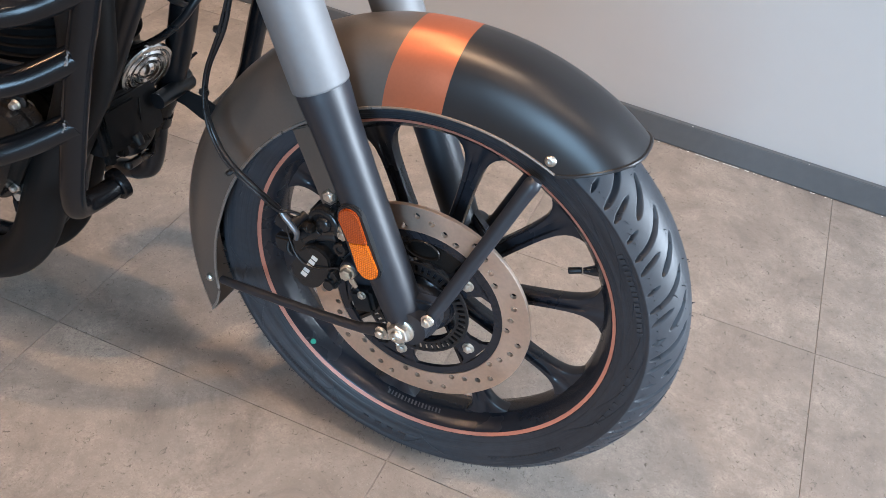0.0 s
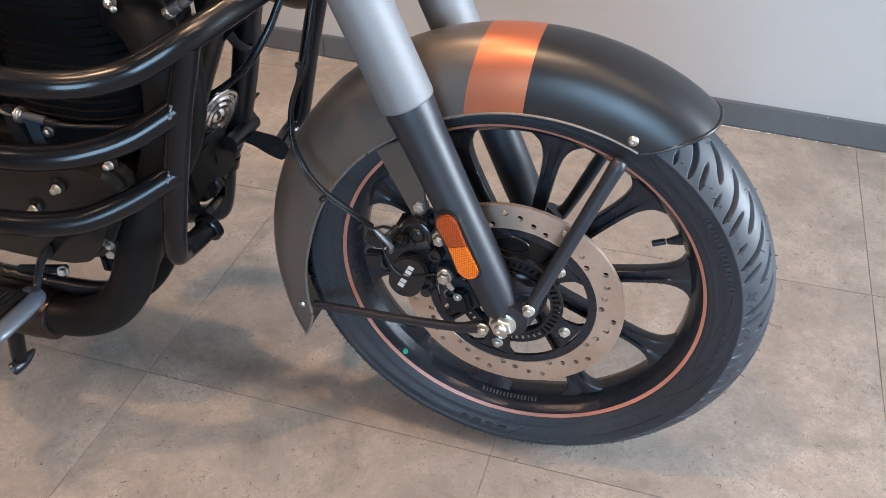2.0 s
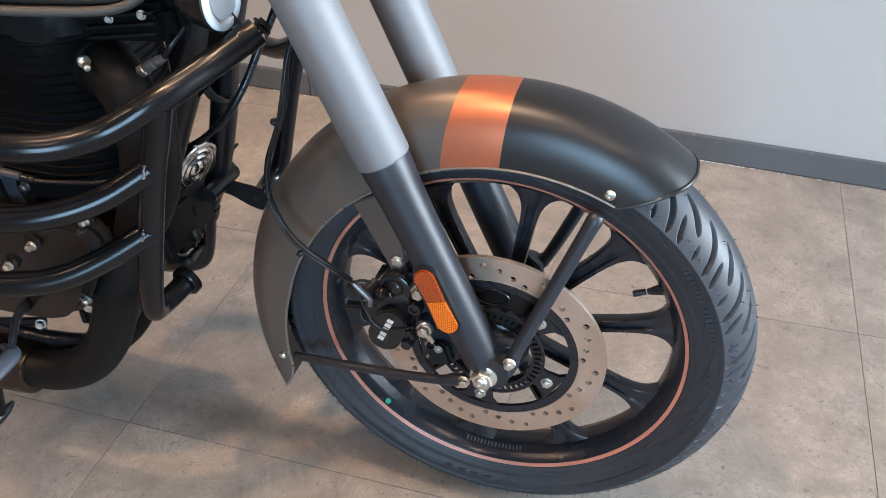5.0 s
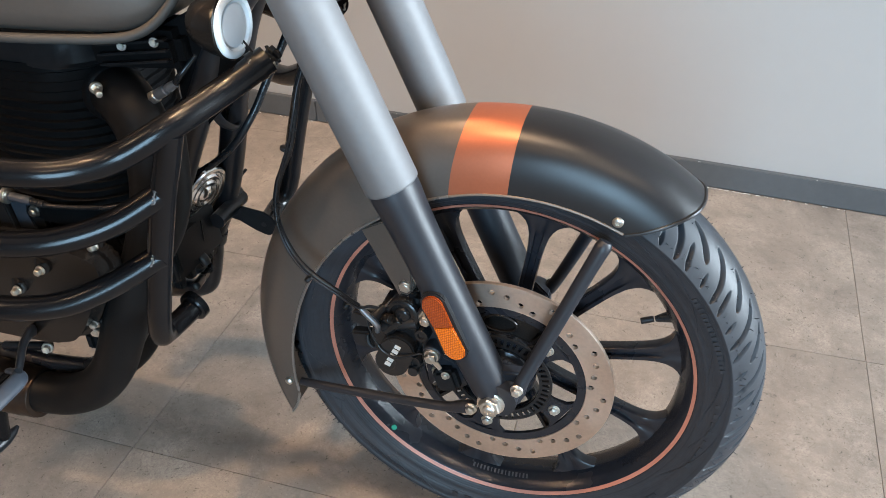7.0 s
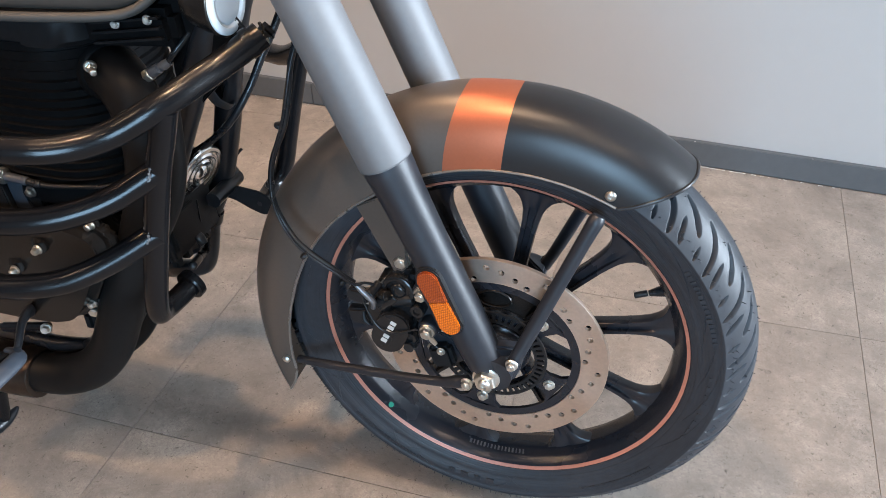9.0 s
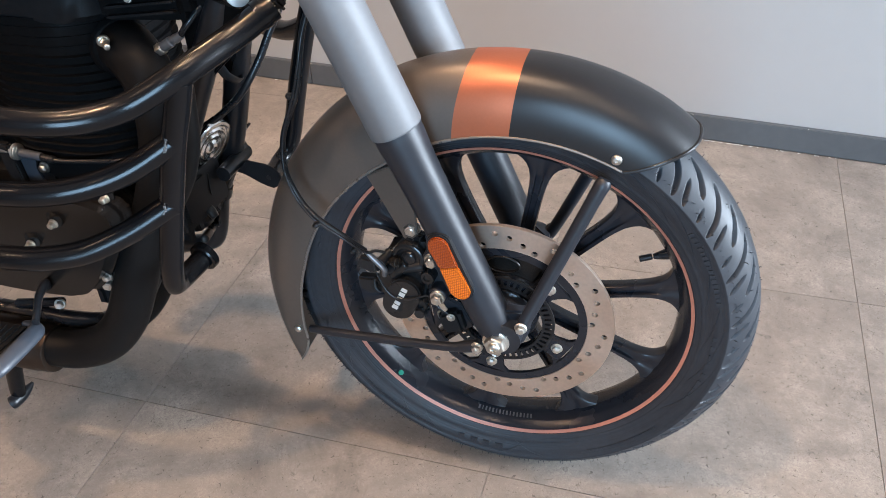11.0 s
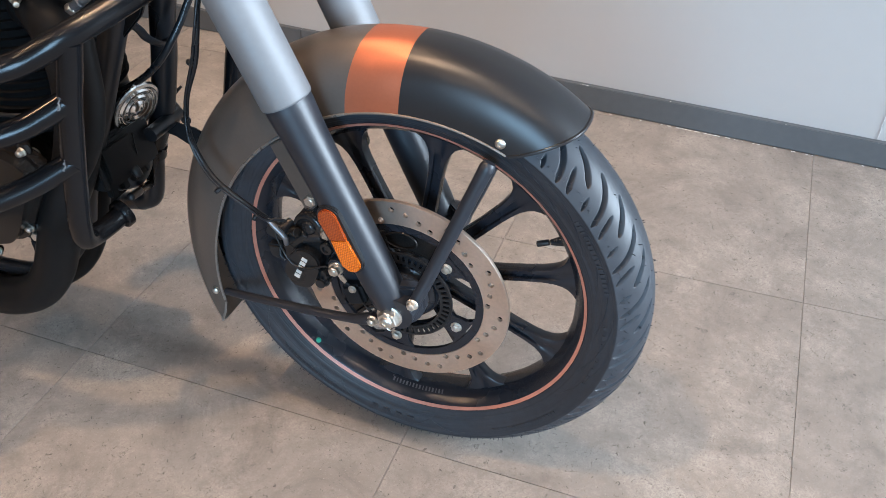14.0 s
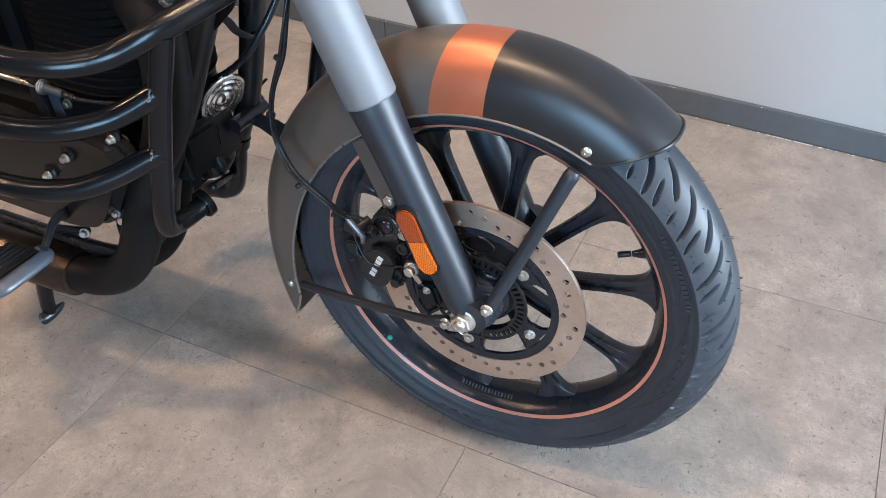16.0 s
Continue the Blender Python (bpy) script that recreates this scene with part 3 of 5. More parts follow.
sidewall_bars(-62, 18, 1.4, 0.279, 0.005, 0.0008)
sidewall_bars(-122, 7, 1.2, 0.279, 0.006, 0.0008)
sidewall_bars(150, 6, 3.0, 0.275, 0.010, 0.0012)
part("sidewall_lettering", bm, TYRE, wheel, "", False)["kind"] = "stuff"
part("paint_dot", tube([around(-134, 0.2435, -0.0290), around(-134, 0.2405, -0.0318)], [0.0046, 0.0040], 16, 1), GREEN_INK, wheel, "small green paint dot")
# faint casting marks inside the rim
bm = bmesh.new()
for k in range(16):
    th = -101 + k * 1.35
    w = (0.62, 0.34, 0.55, 0.48)[k % 4]
    for a, b in ((0.2318, 0.2358),):
        p = [around(th - w * 0.6, a, -0.0160), around(th + w * 0.6, a, -0.0160), around(th + w * 0.6, b, -0.0214), around(th - w * 0.6, b, -0.0214)]
        bm.faces.new([bm.verts.new((x, y - 0.0006, z)) for x, y, z in p])
part("casting_mark", bm, GREY_INK, wheel, "", False)

# brake disc: a flat ring with drilled holes, on a black carrier
DISC_Y = -0.058


def drilled_ring(r0, r1, y0, y1, holes, hole_r, seg=540):
    """A flat ring with round holes through it: a fine grid with the cells in the holes left out and their rims rounded."""
    bm = bmesh.new()
    rows = 23
    hs = [(rad, radians(t)) for rad, t in holes]
    pts = {}
    step = 2 * math.pi / seg
    for k in range(seg):
        for i in range(rows):
            r, a = r0 + (r1 - r0) * i / (rows - 1), k * step
            x, z = r * math.cos(a), r * math.sin(a)
            pts[k, i] = [x, z]
    gone = set()
    for hr, ha in hs:
        hx, hz = hr * math.cos(ha), hr * math.sin(ha)
        kc, ic = ha / step, (hr - r0) / (r1 - r0) * (rows - 1)
        for k in range(int(kc) - 7, int(kc) + 9):
            for i in range(max(int(ic) - 5, 0), min(int(ic) + 7, rows)):
                q = pts[k % seg, i]
                dx, dz = q[0] - hx, q[1] - hz
                d = math.hypot(dx, dz)
                if d < hole_r * 1.22 and 0 < i < rows - 1:
                    if d < hole_r * 0.74:
                        gone.add((k % seg, i))
                    elif d > 1e-6:
                        q[0], q[1] = hx + dx / d * hole_r, hz + dz / d * hole_r
    top = {key: bm.verts.new((q[0], y0, AX + q[1])) for key, q in pts.items() if key not in gone}
    bot = {key: bm.verts.new((q[0], y1, AX + q[1])) for key, q in pts.items() if key not in gone}
    for k in range(seg):
        for i in range(rows - 1):
            ks = [(k, i), ((k + 1) % seg, i), ((k + 1) % seg, i + 1), (k, i + 1)]
            ok = [q for q in ks if q in top]
            if len(ok) >= 3:
                bm.faces.new([top[q] for q in ok])
                bm.faces.new([bot[q] for q in ok][::-1])
    border = [e for e in bm.edges if len(e.link_faces) == 1 and e.verts[0].co.y == e.verts[1].co.y == min(v.co.y for v in e.verts) and abs(e.verts[0].co.y - y0) < 1e-7]
    inv = {v: key for key, v in top.items()}
    for e in border:
        a, b = inv[e.verts[0]], inv[e.verts[1]]
        bm.faces.new((top[a], top[b], bot[b], bot[a]))
    return bm


HOLES = []
for g in range(11):
    for i, r in enumerate((0.1385, 0.1335, 0.1265, 0.1210)):
        HOLES.append((r, 29.5 - g * 360 / 11 - i * 8.18))
disc = part("brake_disc", drilled_ring(0.1155, 0.1510, DISC_Y - 0.0022, DISC_Y + 0.0034, HOLES, 0.0042), DISC_STEEL, wheel, "drilled steel brake disc", True, 30)
for r0, r1 in ((0.1508, 0.1513), (0.1157, 0.1151)):
    part("disc_chamfer", lathe([(r0, DISC_Y - 0.0024), (r1, DISC_Y - 0.0010), (r1, DISC_Y + 0.0030), (r0, DISC_Y + 0.0032)], 200, RIM_C), DISC_STEEL, disc)
bm = lathe([(0.0560, DISC_Y - 0.002), (0.066, DISC_Y - 0.002), (0.066, DISC_Y + 0.006), (0.0560, DISC_Y + 0.006)], 96, RIM_C)
lathe([(0.1040, DISC_Y - 0.0015), (0.1150, DISC_Y - 0.0015), (0.1150, DISC_Y + 0.0035), (0.1040, DISC_Y + 0.0035)], 120, RIM_C, bm)
part("disc_carrier", bm, WHEEL_BLACK, wheel)
for k in range(5):
    a = 43.6 - 72 * k
    poly = [around(a + s, r, 0)[::2] for s, r in ((-21, 0.107), (-12, 0.096), (-10, 0.078), (-17, 0.063), (17, 0.063), (10, 0.078), (11, 0.096), (17, 0.107))]
    part("carrier_arm", plate(poly, DISC_Y - 0.002, DISC_Y + 0.004, 0.001), WHEEL_BLACK, wheel)
for k in range(5):
    a = 43.6 - 72 * k
    part("disc_bolt", bolt_mesh(around(a, 0.0865, DISC_Y - 0.002), (0, -1, 0), 0.0062, 0.006), STEEL, wheel, "zinc plated bolt", True, 30)
# toothed sensor ring
bm = lathe([(0.0555, DISC_Y - 0.008), (0.0590, DISC_Y - 0.008), (0.0590, DISC_Y - 0.005), (0.0555, DISC_Y - 0.005)], 96, RIM_C)
lathe([(0.0690, DISC_Y - 0.008), (0.0725, DISC_Y - 0.008), (0.0725, DISC_Y - 0.005), (0.0690, DISC_Y - 0.005)], 96, RIM_C, bm)
for k in range(48):
    a = k * 7.5
    poly = [around(a + s, r, 0)[::2] for s, r in ((-2.0, 0.0585), (2.0, 0.0585), (1.8, 0.0695), (-1.8, 0.0695))]
    plate(poly, DISC_Y - 0.008, DISC_Y - 0.005, 0, bm)
part("sensor_ring", bm, PLASTIC_BLACK, wheel, "black toothed speed sensor ring", False)
bm = lathe([(0.008, -0.090), (0.020, -0.090), (0.0220, -0.088), (0.0220, -0.0815), (0.0270, -0.0805), (0.0290, -0.0785), (0.0290, -0.0725), (0.0345, -0.0715), (0.0370, -0.069), (0.0370, -0.0625), (0.0440, -0.0580), (0.0440, -0.046), (0.008, -0.046)], 64, RIM_C)
part("hub_cover", bm, SPACER_GREY, wheel, "dark grey stepped hub spacer")
part("spacer_ring", lathe([(0.0205, -0.0925), (0.0225, -0.0925), (0.0235, -0.0910), (0.0235, -0.0885), (0.0205, -0.0885)], 48, RIM_C), STEEL, wheel, "zinc ring on the spacer")
# blank sector of the carrier with an oval rim on it
poly = [around(a, 0.1055, 0)[::2] for a in range(60, 105, 4)] + [around(a, 0.0745, 0)[::2] for a in range(104, 59, -4)]
part("carrier_plate", plate(poly, DISC_Y + 0.000, DISC_Y + 0.003, 0.0006), COVER_BLACK, wheel)
oval = []
for k in range(33):
    a = 2 * math.pi * k / 32
    oval.append(around(90.3 + 14.0 * math.cos(a), 0.0905 + 0.0125 * math.sin(a), DISC_Y - 0.0022))
part("oval_rim", tube(oval, 0.0015, 8, 1), COVER_BLACK, wheel)
part("axle_spacer", lathe([(0.008, -0.098), (0.0155, -0.098), (0.0155, -0.085), (0.0185, -0.083), (0.0185, -0.070), (0.008, -0.068)], 40, RIM_C), FORK_BLACK, wheel)

# ---- front forks ----
FORK_D = Vector((-0.392, 0, 0.920))


def fork_leg(side):
    y = 0.1 * side
    base = Vector((-0.119, y, 0.629))
    low = base - FORK_D * 0.318
    names = [base - FORK_D * s for s in (-0.01, 0.012, 0.05, 0.12, 0.22, 0.262, 0.298, 0.318, 0.330)]
    bm = tube(names, [0.0300, 0.0300, 0.0278, 0.0265, 0.0265, 0.0262, 0.0250, 0.0215, 0.0150], 40, 3)
    # axle lug and the flat ear before it
    tube([low + Vector((0.006, 0.024, 0.008)), low + Vector((0.006, -0.0192, 0.008))], 0.0245, 32, 1, bm)
    ear = plate([(low.x - 0.004, low.z + 0.052), (low.x + 0.034, low.z + 0.036), (low.x + 0.037, low.z + 0.0), (low.x + 0.028, low.z - 0.019), (low.x + 0.016, low.z - 0.024), (low.x - 0.006, low.z - 0.010)],
                -0.012, 0.006, 0.003)
    for v in ear.verts:
        v.co.y = y + side * (-v.co.y - (v.co.x - low.x) * 0.62)
    merge(bm, ear)
    leg = part("fork_leg", bm, FORK_BLACK, bike, "matte black lower fork leg")
    top = base + FORK_D * 0.42
    sl = tube([base - FORK_D * 0.0015, base, base + FORK_D * 0.002, base + FORK_D * 0.21, top], [0.0300, 0.0318, 0.0322, 0.0322, 0.0322], 48, 1)
    part("fork_cover", sl, SILVER, bike, "satin silver fork cover")
    return leg


fork_right = fork_leg(-1)
fork_leg(1)
NUT = Vector((0.004, 0, AX + 0.009))
OUT = Vector((0, -1, 0))
part("axle_washer", turned([(0.0172, 0.1190), (0.0180, 0.1200), (0.0180, 0.1214), (0.0172, 0.1222), (0.0150, 0.1224)], NUT, OUT, 36), STEEL, fork_right)
part("axle_nut", turned([(0.0143, 0.1218), (0.0146, 0.1232), (0.0146, 0.1296), (0.0130, 0.1316), (0.0100, 0.1320)], NUT, OUT, 6), STEEL, fork_right, "zinc plated axle nut", True, 30)
part("axle_end", turned([(0.0080, 0.1300), (0.0080, 0.1350), (0.0070, 0.1362), (0.0040, 0.1368), (0.0034, 0.1350), (0.0010, 0.1348)], NUT, OUT, 24), STEEL, fork_right)
part("split_pin", tube([NUT + Vector((-0.006, -0.120, -0.015)), NUT + Vector((-0.005, -0.121, -0.022)), NUT + Vector((0.001, -0.121, -0.025)), NUT + Vector((0.006, -0.120, -0.020))], 0.0013, 8, 4), STEEL, fork_right)
part("axle", rod((0, -0.128, AX), (0, 0.128, AX), 0.0082, 20), STEEL, bike)

# amber side reflector on the right leg
refl_a, refl_b = Vector((-0.0650, 0, 0.4920)), Vector((-0.0385, 0, 0.4270))


def capsule(a, b, r, n=14):
    d = math.atan2(b.z - a.z, b.x - a.x)
    pts = [(a.x + r * math.cos(d + math.pi / 2 + math.pi * i / n), a.z + r * math.sin(d + math.pi / 2 + math.pi * i / n)) for i in range(n + 1)]
    return pts + [(b.x + r * math.cos(d - math.pi / 2 + math.pi * i / n), b.z + r * math.sin(d - math.pi / 2 + math.pi * i / n)) for i in range(n + 1)]


refl = part("reflector", plate(capsule(refl_a, refl_b, 0.0164), -0.1310, -0.1180, 0.002), PLASTIC_BLACK, bike, "amber side reflector in a black holder")
mid = refl_a.lerp(refl_b, 0.47)
ax_ = (refl_b - refl_a).normalized()
cut = Vector((-ax_.z, 0, ax_.x))


def lens_half(a, b, front):
    """Half of the lens: a rounded end and a straight cut at the middle."""
    d = math.atan2(b.z - a.z, b.x - a.x)
    r, n = 0.0131, 14
    pts = [(a.x + r * math.cos(d + math.pi / 2 + math.pi * i / n), a.z + r * math.sin(d + math.pi / 2 + math.pi * i / n)) for i in range(n + 1)]
    pts += [(b.x - cut.x * r * sgn, b.z - cut.z * r * sgn + (0.0022 if sgn > 0 else -0.0022)) for sgn in ((-1, 1) if d > 0 else (1, -1))]
    return plate(pts, -0.1345 if front else -0.1340, -0.1300, 0.0014)


part("upper_lens", lens_half(refl_a, mid, True), AMBER, refl, "amber prismatic lens")
part("lower_lens", lens_half(refl_b, mid, False), AMBER_LIT, refl, "amber prismatic lens with its glint in the colour")

# ---- front fender ----


def fender_section(theta):
    """Half width, skirt radius and crown radius at an angle."""
    w = np.interp(theta, (50, 90, 130, 170, 210), (0.0600, 0.0610, 0.0640, 0.0760, 0.0800))
    rs = np.interp(theta, (50, 60, 88, 125, 150, 170, 183, 198, 210), (0.290, 0.285, 0.279, 0.272, 0.278, 0.284, 0.294, 0.306, 0.312))
    rc = np.interp(theta, (48, 60, 95, 130, 170, 210), (0.354, 0.357, 0.357, 0.358, 0.363, 0.366))
    return float(w), float(rs), float(rc)


def fender_point(theta, phi, inner=0.0):
    w, rs, rc = fender_section(theta)
    s, c = math.sin(phi), math.cos(phi)
    y = -math.copysign(abs(c) ** 0.80, c) * (w - inner)
    r = rs + (rc - inner - rs) * s ** 0.78
    return Vector(around(theta, r, y))


def lean(theta, phi):
    """How far a paint border runs forward towards the crown, in degrees."""
    return (5.4 if theta > 95 else 1.2) * math.sin(phi) ** 0.8


def fender_mesh(t0, t1, steps):
    """A stretch of the fender between two angles; the ends follow the rounded lips."""
    bm = bmesh.new()
    n = 36
    outer, inner = [], []
    for i in range(steps + 1):
        u = i / steps
        ro, ri = [], []
        for k in range(n + 1):
            phi = math.pi * k / n
            lo = t0 - lean(t0, phi) if t0 > 55 else 60.5 - 9.0 * math.sin(phi) ** 0.6
            hi = t1 - lean(t1, phi) if t1 < 195 else 197.0 + 9.5 * math.sin(phi) ** 0.45
            th = lo + (hi - lo) * u
            ro.append(bm.verts.new(fender_point(th, phi)))
            ri.append(bm.verts.new(fender_point(th, phi, 0.0022)))
        outer.append(ro)
        inner.append(ri)
    for i in range(steps):
        for k in range(n):
            bm.faces.new((outer[i][k], outer[i][k + 1], outer[i + 1][k + 1], outer[i + 1][k]))
            bm.faces.new((inner[i][k], inner[i + 1][k], inner[i + 1][k + 1], inner[i][k + 1]))
    for i in range(steps):
        for k in (0, n):
            bm.faces.new((outer[i][k], outer[i + 1][k], inner[i + 1][k], inner[i][k]))
    for i in (0, steps):
        for k in range(n):
            bm.faces.new((outer[i][k], outer[i][k + 1], inner[i][k + 1], inner[i][k]))
    return bm


fender = part("front_fender", fender_mesh(103.6, 200, 70), GREY_PAINT, bike, "matte gunmetal front fender with copper band and black nose")
part("copper_band", fender_mesh(89.0, 103.6, 14), COPPER, fender, "copper painted band")
part("nose", fender_mesh(50, 89.0, 40), MATTE_BLACK, fender, "matte black fender nose")


def fender_edge(side, t0, t1, count):
    phi = 0.0 if side < 0 else math.pi
    return [fender_point(t, phi) for t in np.linspace(t0, t1, count).tolist()]


# bead bronze towards the nose, paler than the gunmetal towards the rear
for side in (-1, 1):
    part("edge_bead", tube(fender_edge(side, 61, 103.6, 24), 0.0017, 8, 1), BRONZE_EDGE, fender, "bronze coloured rolled edge")
    part("edge_bead", tube(fender_edge(side, 103.6, 196, 44), 0.0020, 8, 1), EDGE_GREY, fender, "pale gunmetal rolled edge")
lip = [fender_point(60.5 - 9.0 * math.sin(math.pi * k / 30) ** 0.6, math.pi * k / 30) for k in range(31)]
part("front_lip", tube(lip, 0.0022, 8, 1), MATTE_BLACK, fender)
lip = [fender_point(197.0 + 9.5 * math.sin(math.pi * k / 30) ** 0.45, math.pi * k / 30) for k in range(31)]
part("rear_lip", tube(lip, 0.0018, 8, 1), EDGE_GREY, fender)
# stays and their bolts on both sides
for s in (-1, 1):
    part("front_stay", tube([(0.035, 0.108 * s, 0.361), (0.058, 0.094 * s, 0.416), (0.108, 0.073 * s, 0.540), (0.118, 0.068 * s, 0.564), (0.121, 0.0655 * s, 0.571)],
                                  [0.0085, 0.0090, 0.0092, 0.0100, 0.0075], 20, 4, None), FORK_BLACK, fender, "black tubular fender stay")
    bolt("stay_bolt", (0.0355, 0.115 * s, 0.366), (0, s, 0), 0.0064, 0.008, fender)
    part("rear_stay", tube([(-0.022, 0.115 * s, 0.323), (-0.040, 0.113 * s, 0.316), (-0.060, 0.111 * s, 0.309), (-0.130, 0.102 * s, 0.295), (-0.240, 0.0865 * s, 0.275), (-0.285, 0.079 * s, 0.267)],
                            [0.0090, 0.0085, 0.0066, 0.0064, 0.0064, 0.0058], 16, 4), FORK_BLACK, fender, "thin black fender stay")
    bolt("stay_bolt", (-0.0222, 0.119 * s, 0.324), (0, s, 0), 0.0062, 0.008, fender)
    part("dome_bolt", turned([(0.0066, 0.0560), (0.0066, 0.0605), (0.0060, 0.0620), (0.0042, 0.0632), (0.0030, 0.0634), (0.0027, 0.0618), (0.0004, 0.0616)], Vector((0.131, 0, 0.595)), Vector((0, s, 0)), 24), STEEL, fender, "zinc dome bolt")
    part("dome_bolt", tube([(-0.305, 0.077 * s, 0.263), (-0.305, 0.0820 * s, 0.263), (-0.305, 0.0840 * s, 0.263)], [0.0060, 0.0055, 0.003], 14, 1), STEEL, fender, "small zinc bolt")
    # mounting arm from the fender to the fork
    arm = plate([(-0.180, 0.535), (-0.130, 0.563), (-0.112, 0.520), (-0.106, 0.470), (-0.112, 0.458), (-0.126, 0.458), (-0.138, 0.478)], -0.003, 0.003, 0.0015)
    for v in arm.verts:
        v.co.y += s * (0.063 + (0.563 - v.co.z) * 0.14 + (v.co.x + 0.14) * 0.20)
    part("mounting_arm", arm, GREY_PAINT, fender, "gunmetal mounting arm")
    bolt("arm_bolt", (-0.1165, 0.0765 * s, 0.4735), (0, s, 0), 0.0090, 0.010, fender)

# ---- brake caliper ----
cal = plate([(-0.132, 0.452), (-0.116, 0.468), (-0.098, 0.468), (-0.092, 0.440), (-0.093, 0.400), (-0.104, 0.362), (-0.132, 0.340), (-0.154, 0.348), (-0.168, 0.381), (-0.160, 0.416)], -0.094, -0.064, 0.008)
block((-0.132, -0.040, 0.388), (0.056, 0.045, 0.074), 0.010, pose(0, 0, 0, 0, -18, 0), cal)
caliper = part("brake_caliper", cal, CALIPER_BLACK, bike, "black two piston brake caliper")
FACE = Vector((-0.06, -1, 0.05)).normalized()
part("piston_housing", plate(capsule(Vector((-0.1335, 0, 0.3620)), Vector((-0.1230, 0, 0.3870)), 0.0225), -0.1078, -0.080, 0.0062), CALIPER_BLACK, caliper)
part("piston_housing", turned([(0.0225, 0.070), (0.0225, 0.0935), (0.0215, 0.0965), (0.0190, 0.0980), (0.0165, 0.0980), (0.0150, 0.0955), (0.0110, 0.0950), (0.0095, 0.0975), (0.0070, 0.0990), (0.0010, 0.0994)], Vector((-0.112, 0, 0.4330)), FACE, 44), CALIPER_BLACK, caliper)
for p in ((-0.103, -0.096, 0.366), (-0.147, -0.090, 0.372), (-0.092, -0.094, 0.412)):
    part("housing_lug", turned([(0.0100, -0.020), (0.0100, 0.004), (0.0085, 0.0065), (0.0050, 0.0068), (0.0042, 0.0045), (0.0008, 0.0045)], Vector(p), FACE, 24), CALIPER_BLACK, caliper)
part("housing_web", rod((-0.142, -0.094, 0.405), (-0.120, -0.094, 0.430), 0.0085, 18), CALIPER_BLACK, caliper)
part("bridge_rib", rod((-0.150, -0.094, 0.412), (-0.098, -0.094, 0.428), 0.0075, 14), PLASTIC_BLACK, caliper)
part("pad_pin", rod((-0.140, -0.098, 0.430), (-0.128, -0.106, 0.436), 0.0068, 14), COVER_BLACK, caliper)
text_dir = Vector((0.022, 0, 0.046)).normalized()
text_side = Vector((text_dir.z, 0, -text_dir.x))
text_0 = Vector((-0.1385, -0.1092, 0.3590))
for k, (at, ln) in enumerate(((0.0000, 0.0066), (0.0086, 0.0060), (0.0205, 0.0025), (0.0256, 0.0066), (0.0344, 0.0060))):
    q = [text_0 + text_dir * (at + u * ln) + text_side * (v * 0.0041) for u, v in ((0, -1), (1, -1), (1, 1), (0, 1))]
    part("brand_print", plate([(v.x, v.z) for v in q], -0.1084, -0.1074, 0), WHITE_INK, caliper, "white printed mark", False)
part("caliper_bracket", plate([(-0.098, 0.470), (-0.070, 0.480), (-0.045, 0.440), (-0.050, 0.395), (-0.080, 0.362), (-0.098, 0.372), (-0.088, 0.420)], -0.086, -0.074, 0.003), FORK_BLACK, caliper)
for (x, z) in ((-0.083, 0.447), (-0.078, 0.387)):
    part("bracket_boss", rod((x, -0.080, z), (x, -0.104, z), 0.0130, 24), FORK_BLACK, caliper)
    bolt("mounting_bolt", (x, -0.103, z), (0, -1, 0), 0.0080, 0.011, caliper, None, "zinc plated mounting bolt")
part("slide_pin_boot", tube([(-0.104, -0.084, 0.353), (-0.104, -0.089, 0.353), (-0.104, -0.093, 0.353), (-0.104, -0.097, 0.353), (-0.104, -0.101, 0.354), (-0.104, -0.107, 0.354)], [0.0075, 0.0100, 0.0078, 0.0100, 0.0076, 0.0070], 18, 1), RUBBER, caliper)
part("slide_pin_boot", tube([(-0.086, -0.082, 0.372), (-0.086, -0.092, 0.371), (-0.086, -0.098, 0.371)], [0.0085, 0.0092, 0.0060], 18, 2), RUBBER, caliper)
part("bleed_screw", tube([(-0.146, -0.088, 0.438), (-0.150, -0.098, 0.435), (-0.153, -0.105, 0.432)], [0.0065, 0.0060, 0.0075], 12, 1), RUBBER, caliper)
part("spring_wire", tube([(-0.164, -0.104, 0.440), (-0.160, -0.106, 0.415), (-0.146, -0.109, 0.388), (-0.130, -0.1105, 0.379), (-0.112, -0.1110, 0.382), (-0.092, -0.107, 0.389), (-0.086, -0.100, 0.378)], 0.0012, 8, 4), RUBBER, caliper)
part("banjo_fitting", tube([(-0.172, -0.104, 0.446), (-0.165, -0.104, 0.438), (-0.156, -0.104, 0.429), (-0.149, -0.104, 0.420), (-0.151, -0.101, 0.408)], [0.0030, 0.0042, 0.0046, 0.0042, 0.0036], 14, 4), HOSE_END, caliper, "zinc hose fitting")
part("hose_clip", tube([(-0.172, -0.086, 0.386), (-0.170, -0.090, 0.376), (-0.163, -0.092, 0.370)], [0.0026, 0.0038, 0.0026], 12, 4), PLASTIC_BLACK, caliper)
part("clip_strip", plate([(-0.083, 0.377), (-0.075, 0.379), (-0.066, 0.364), (-0.070, 0.359), (-0.076, 0.364)], -0.100, -0.098, 0.0006), STEEL, caliper, "zinc clip")
part("mud_flap", plate([(-0.196, 0.410), (-0.176, 0.408), (-0.168, 0.390), (-0.182, 0.384), (-0.203, 0.392)], -0.074, -0.060, 0.003), PLASTIC_BLACK, caliper)
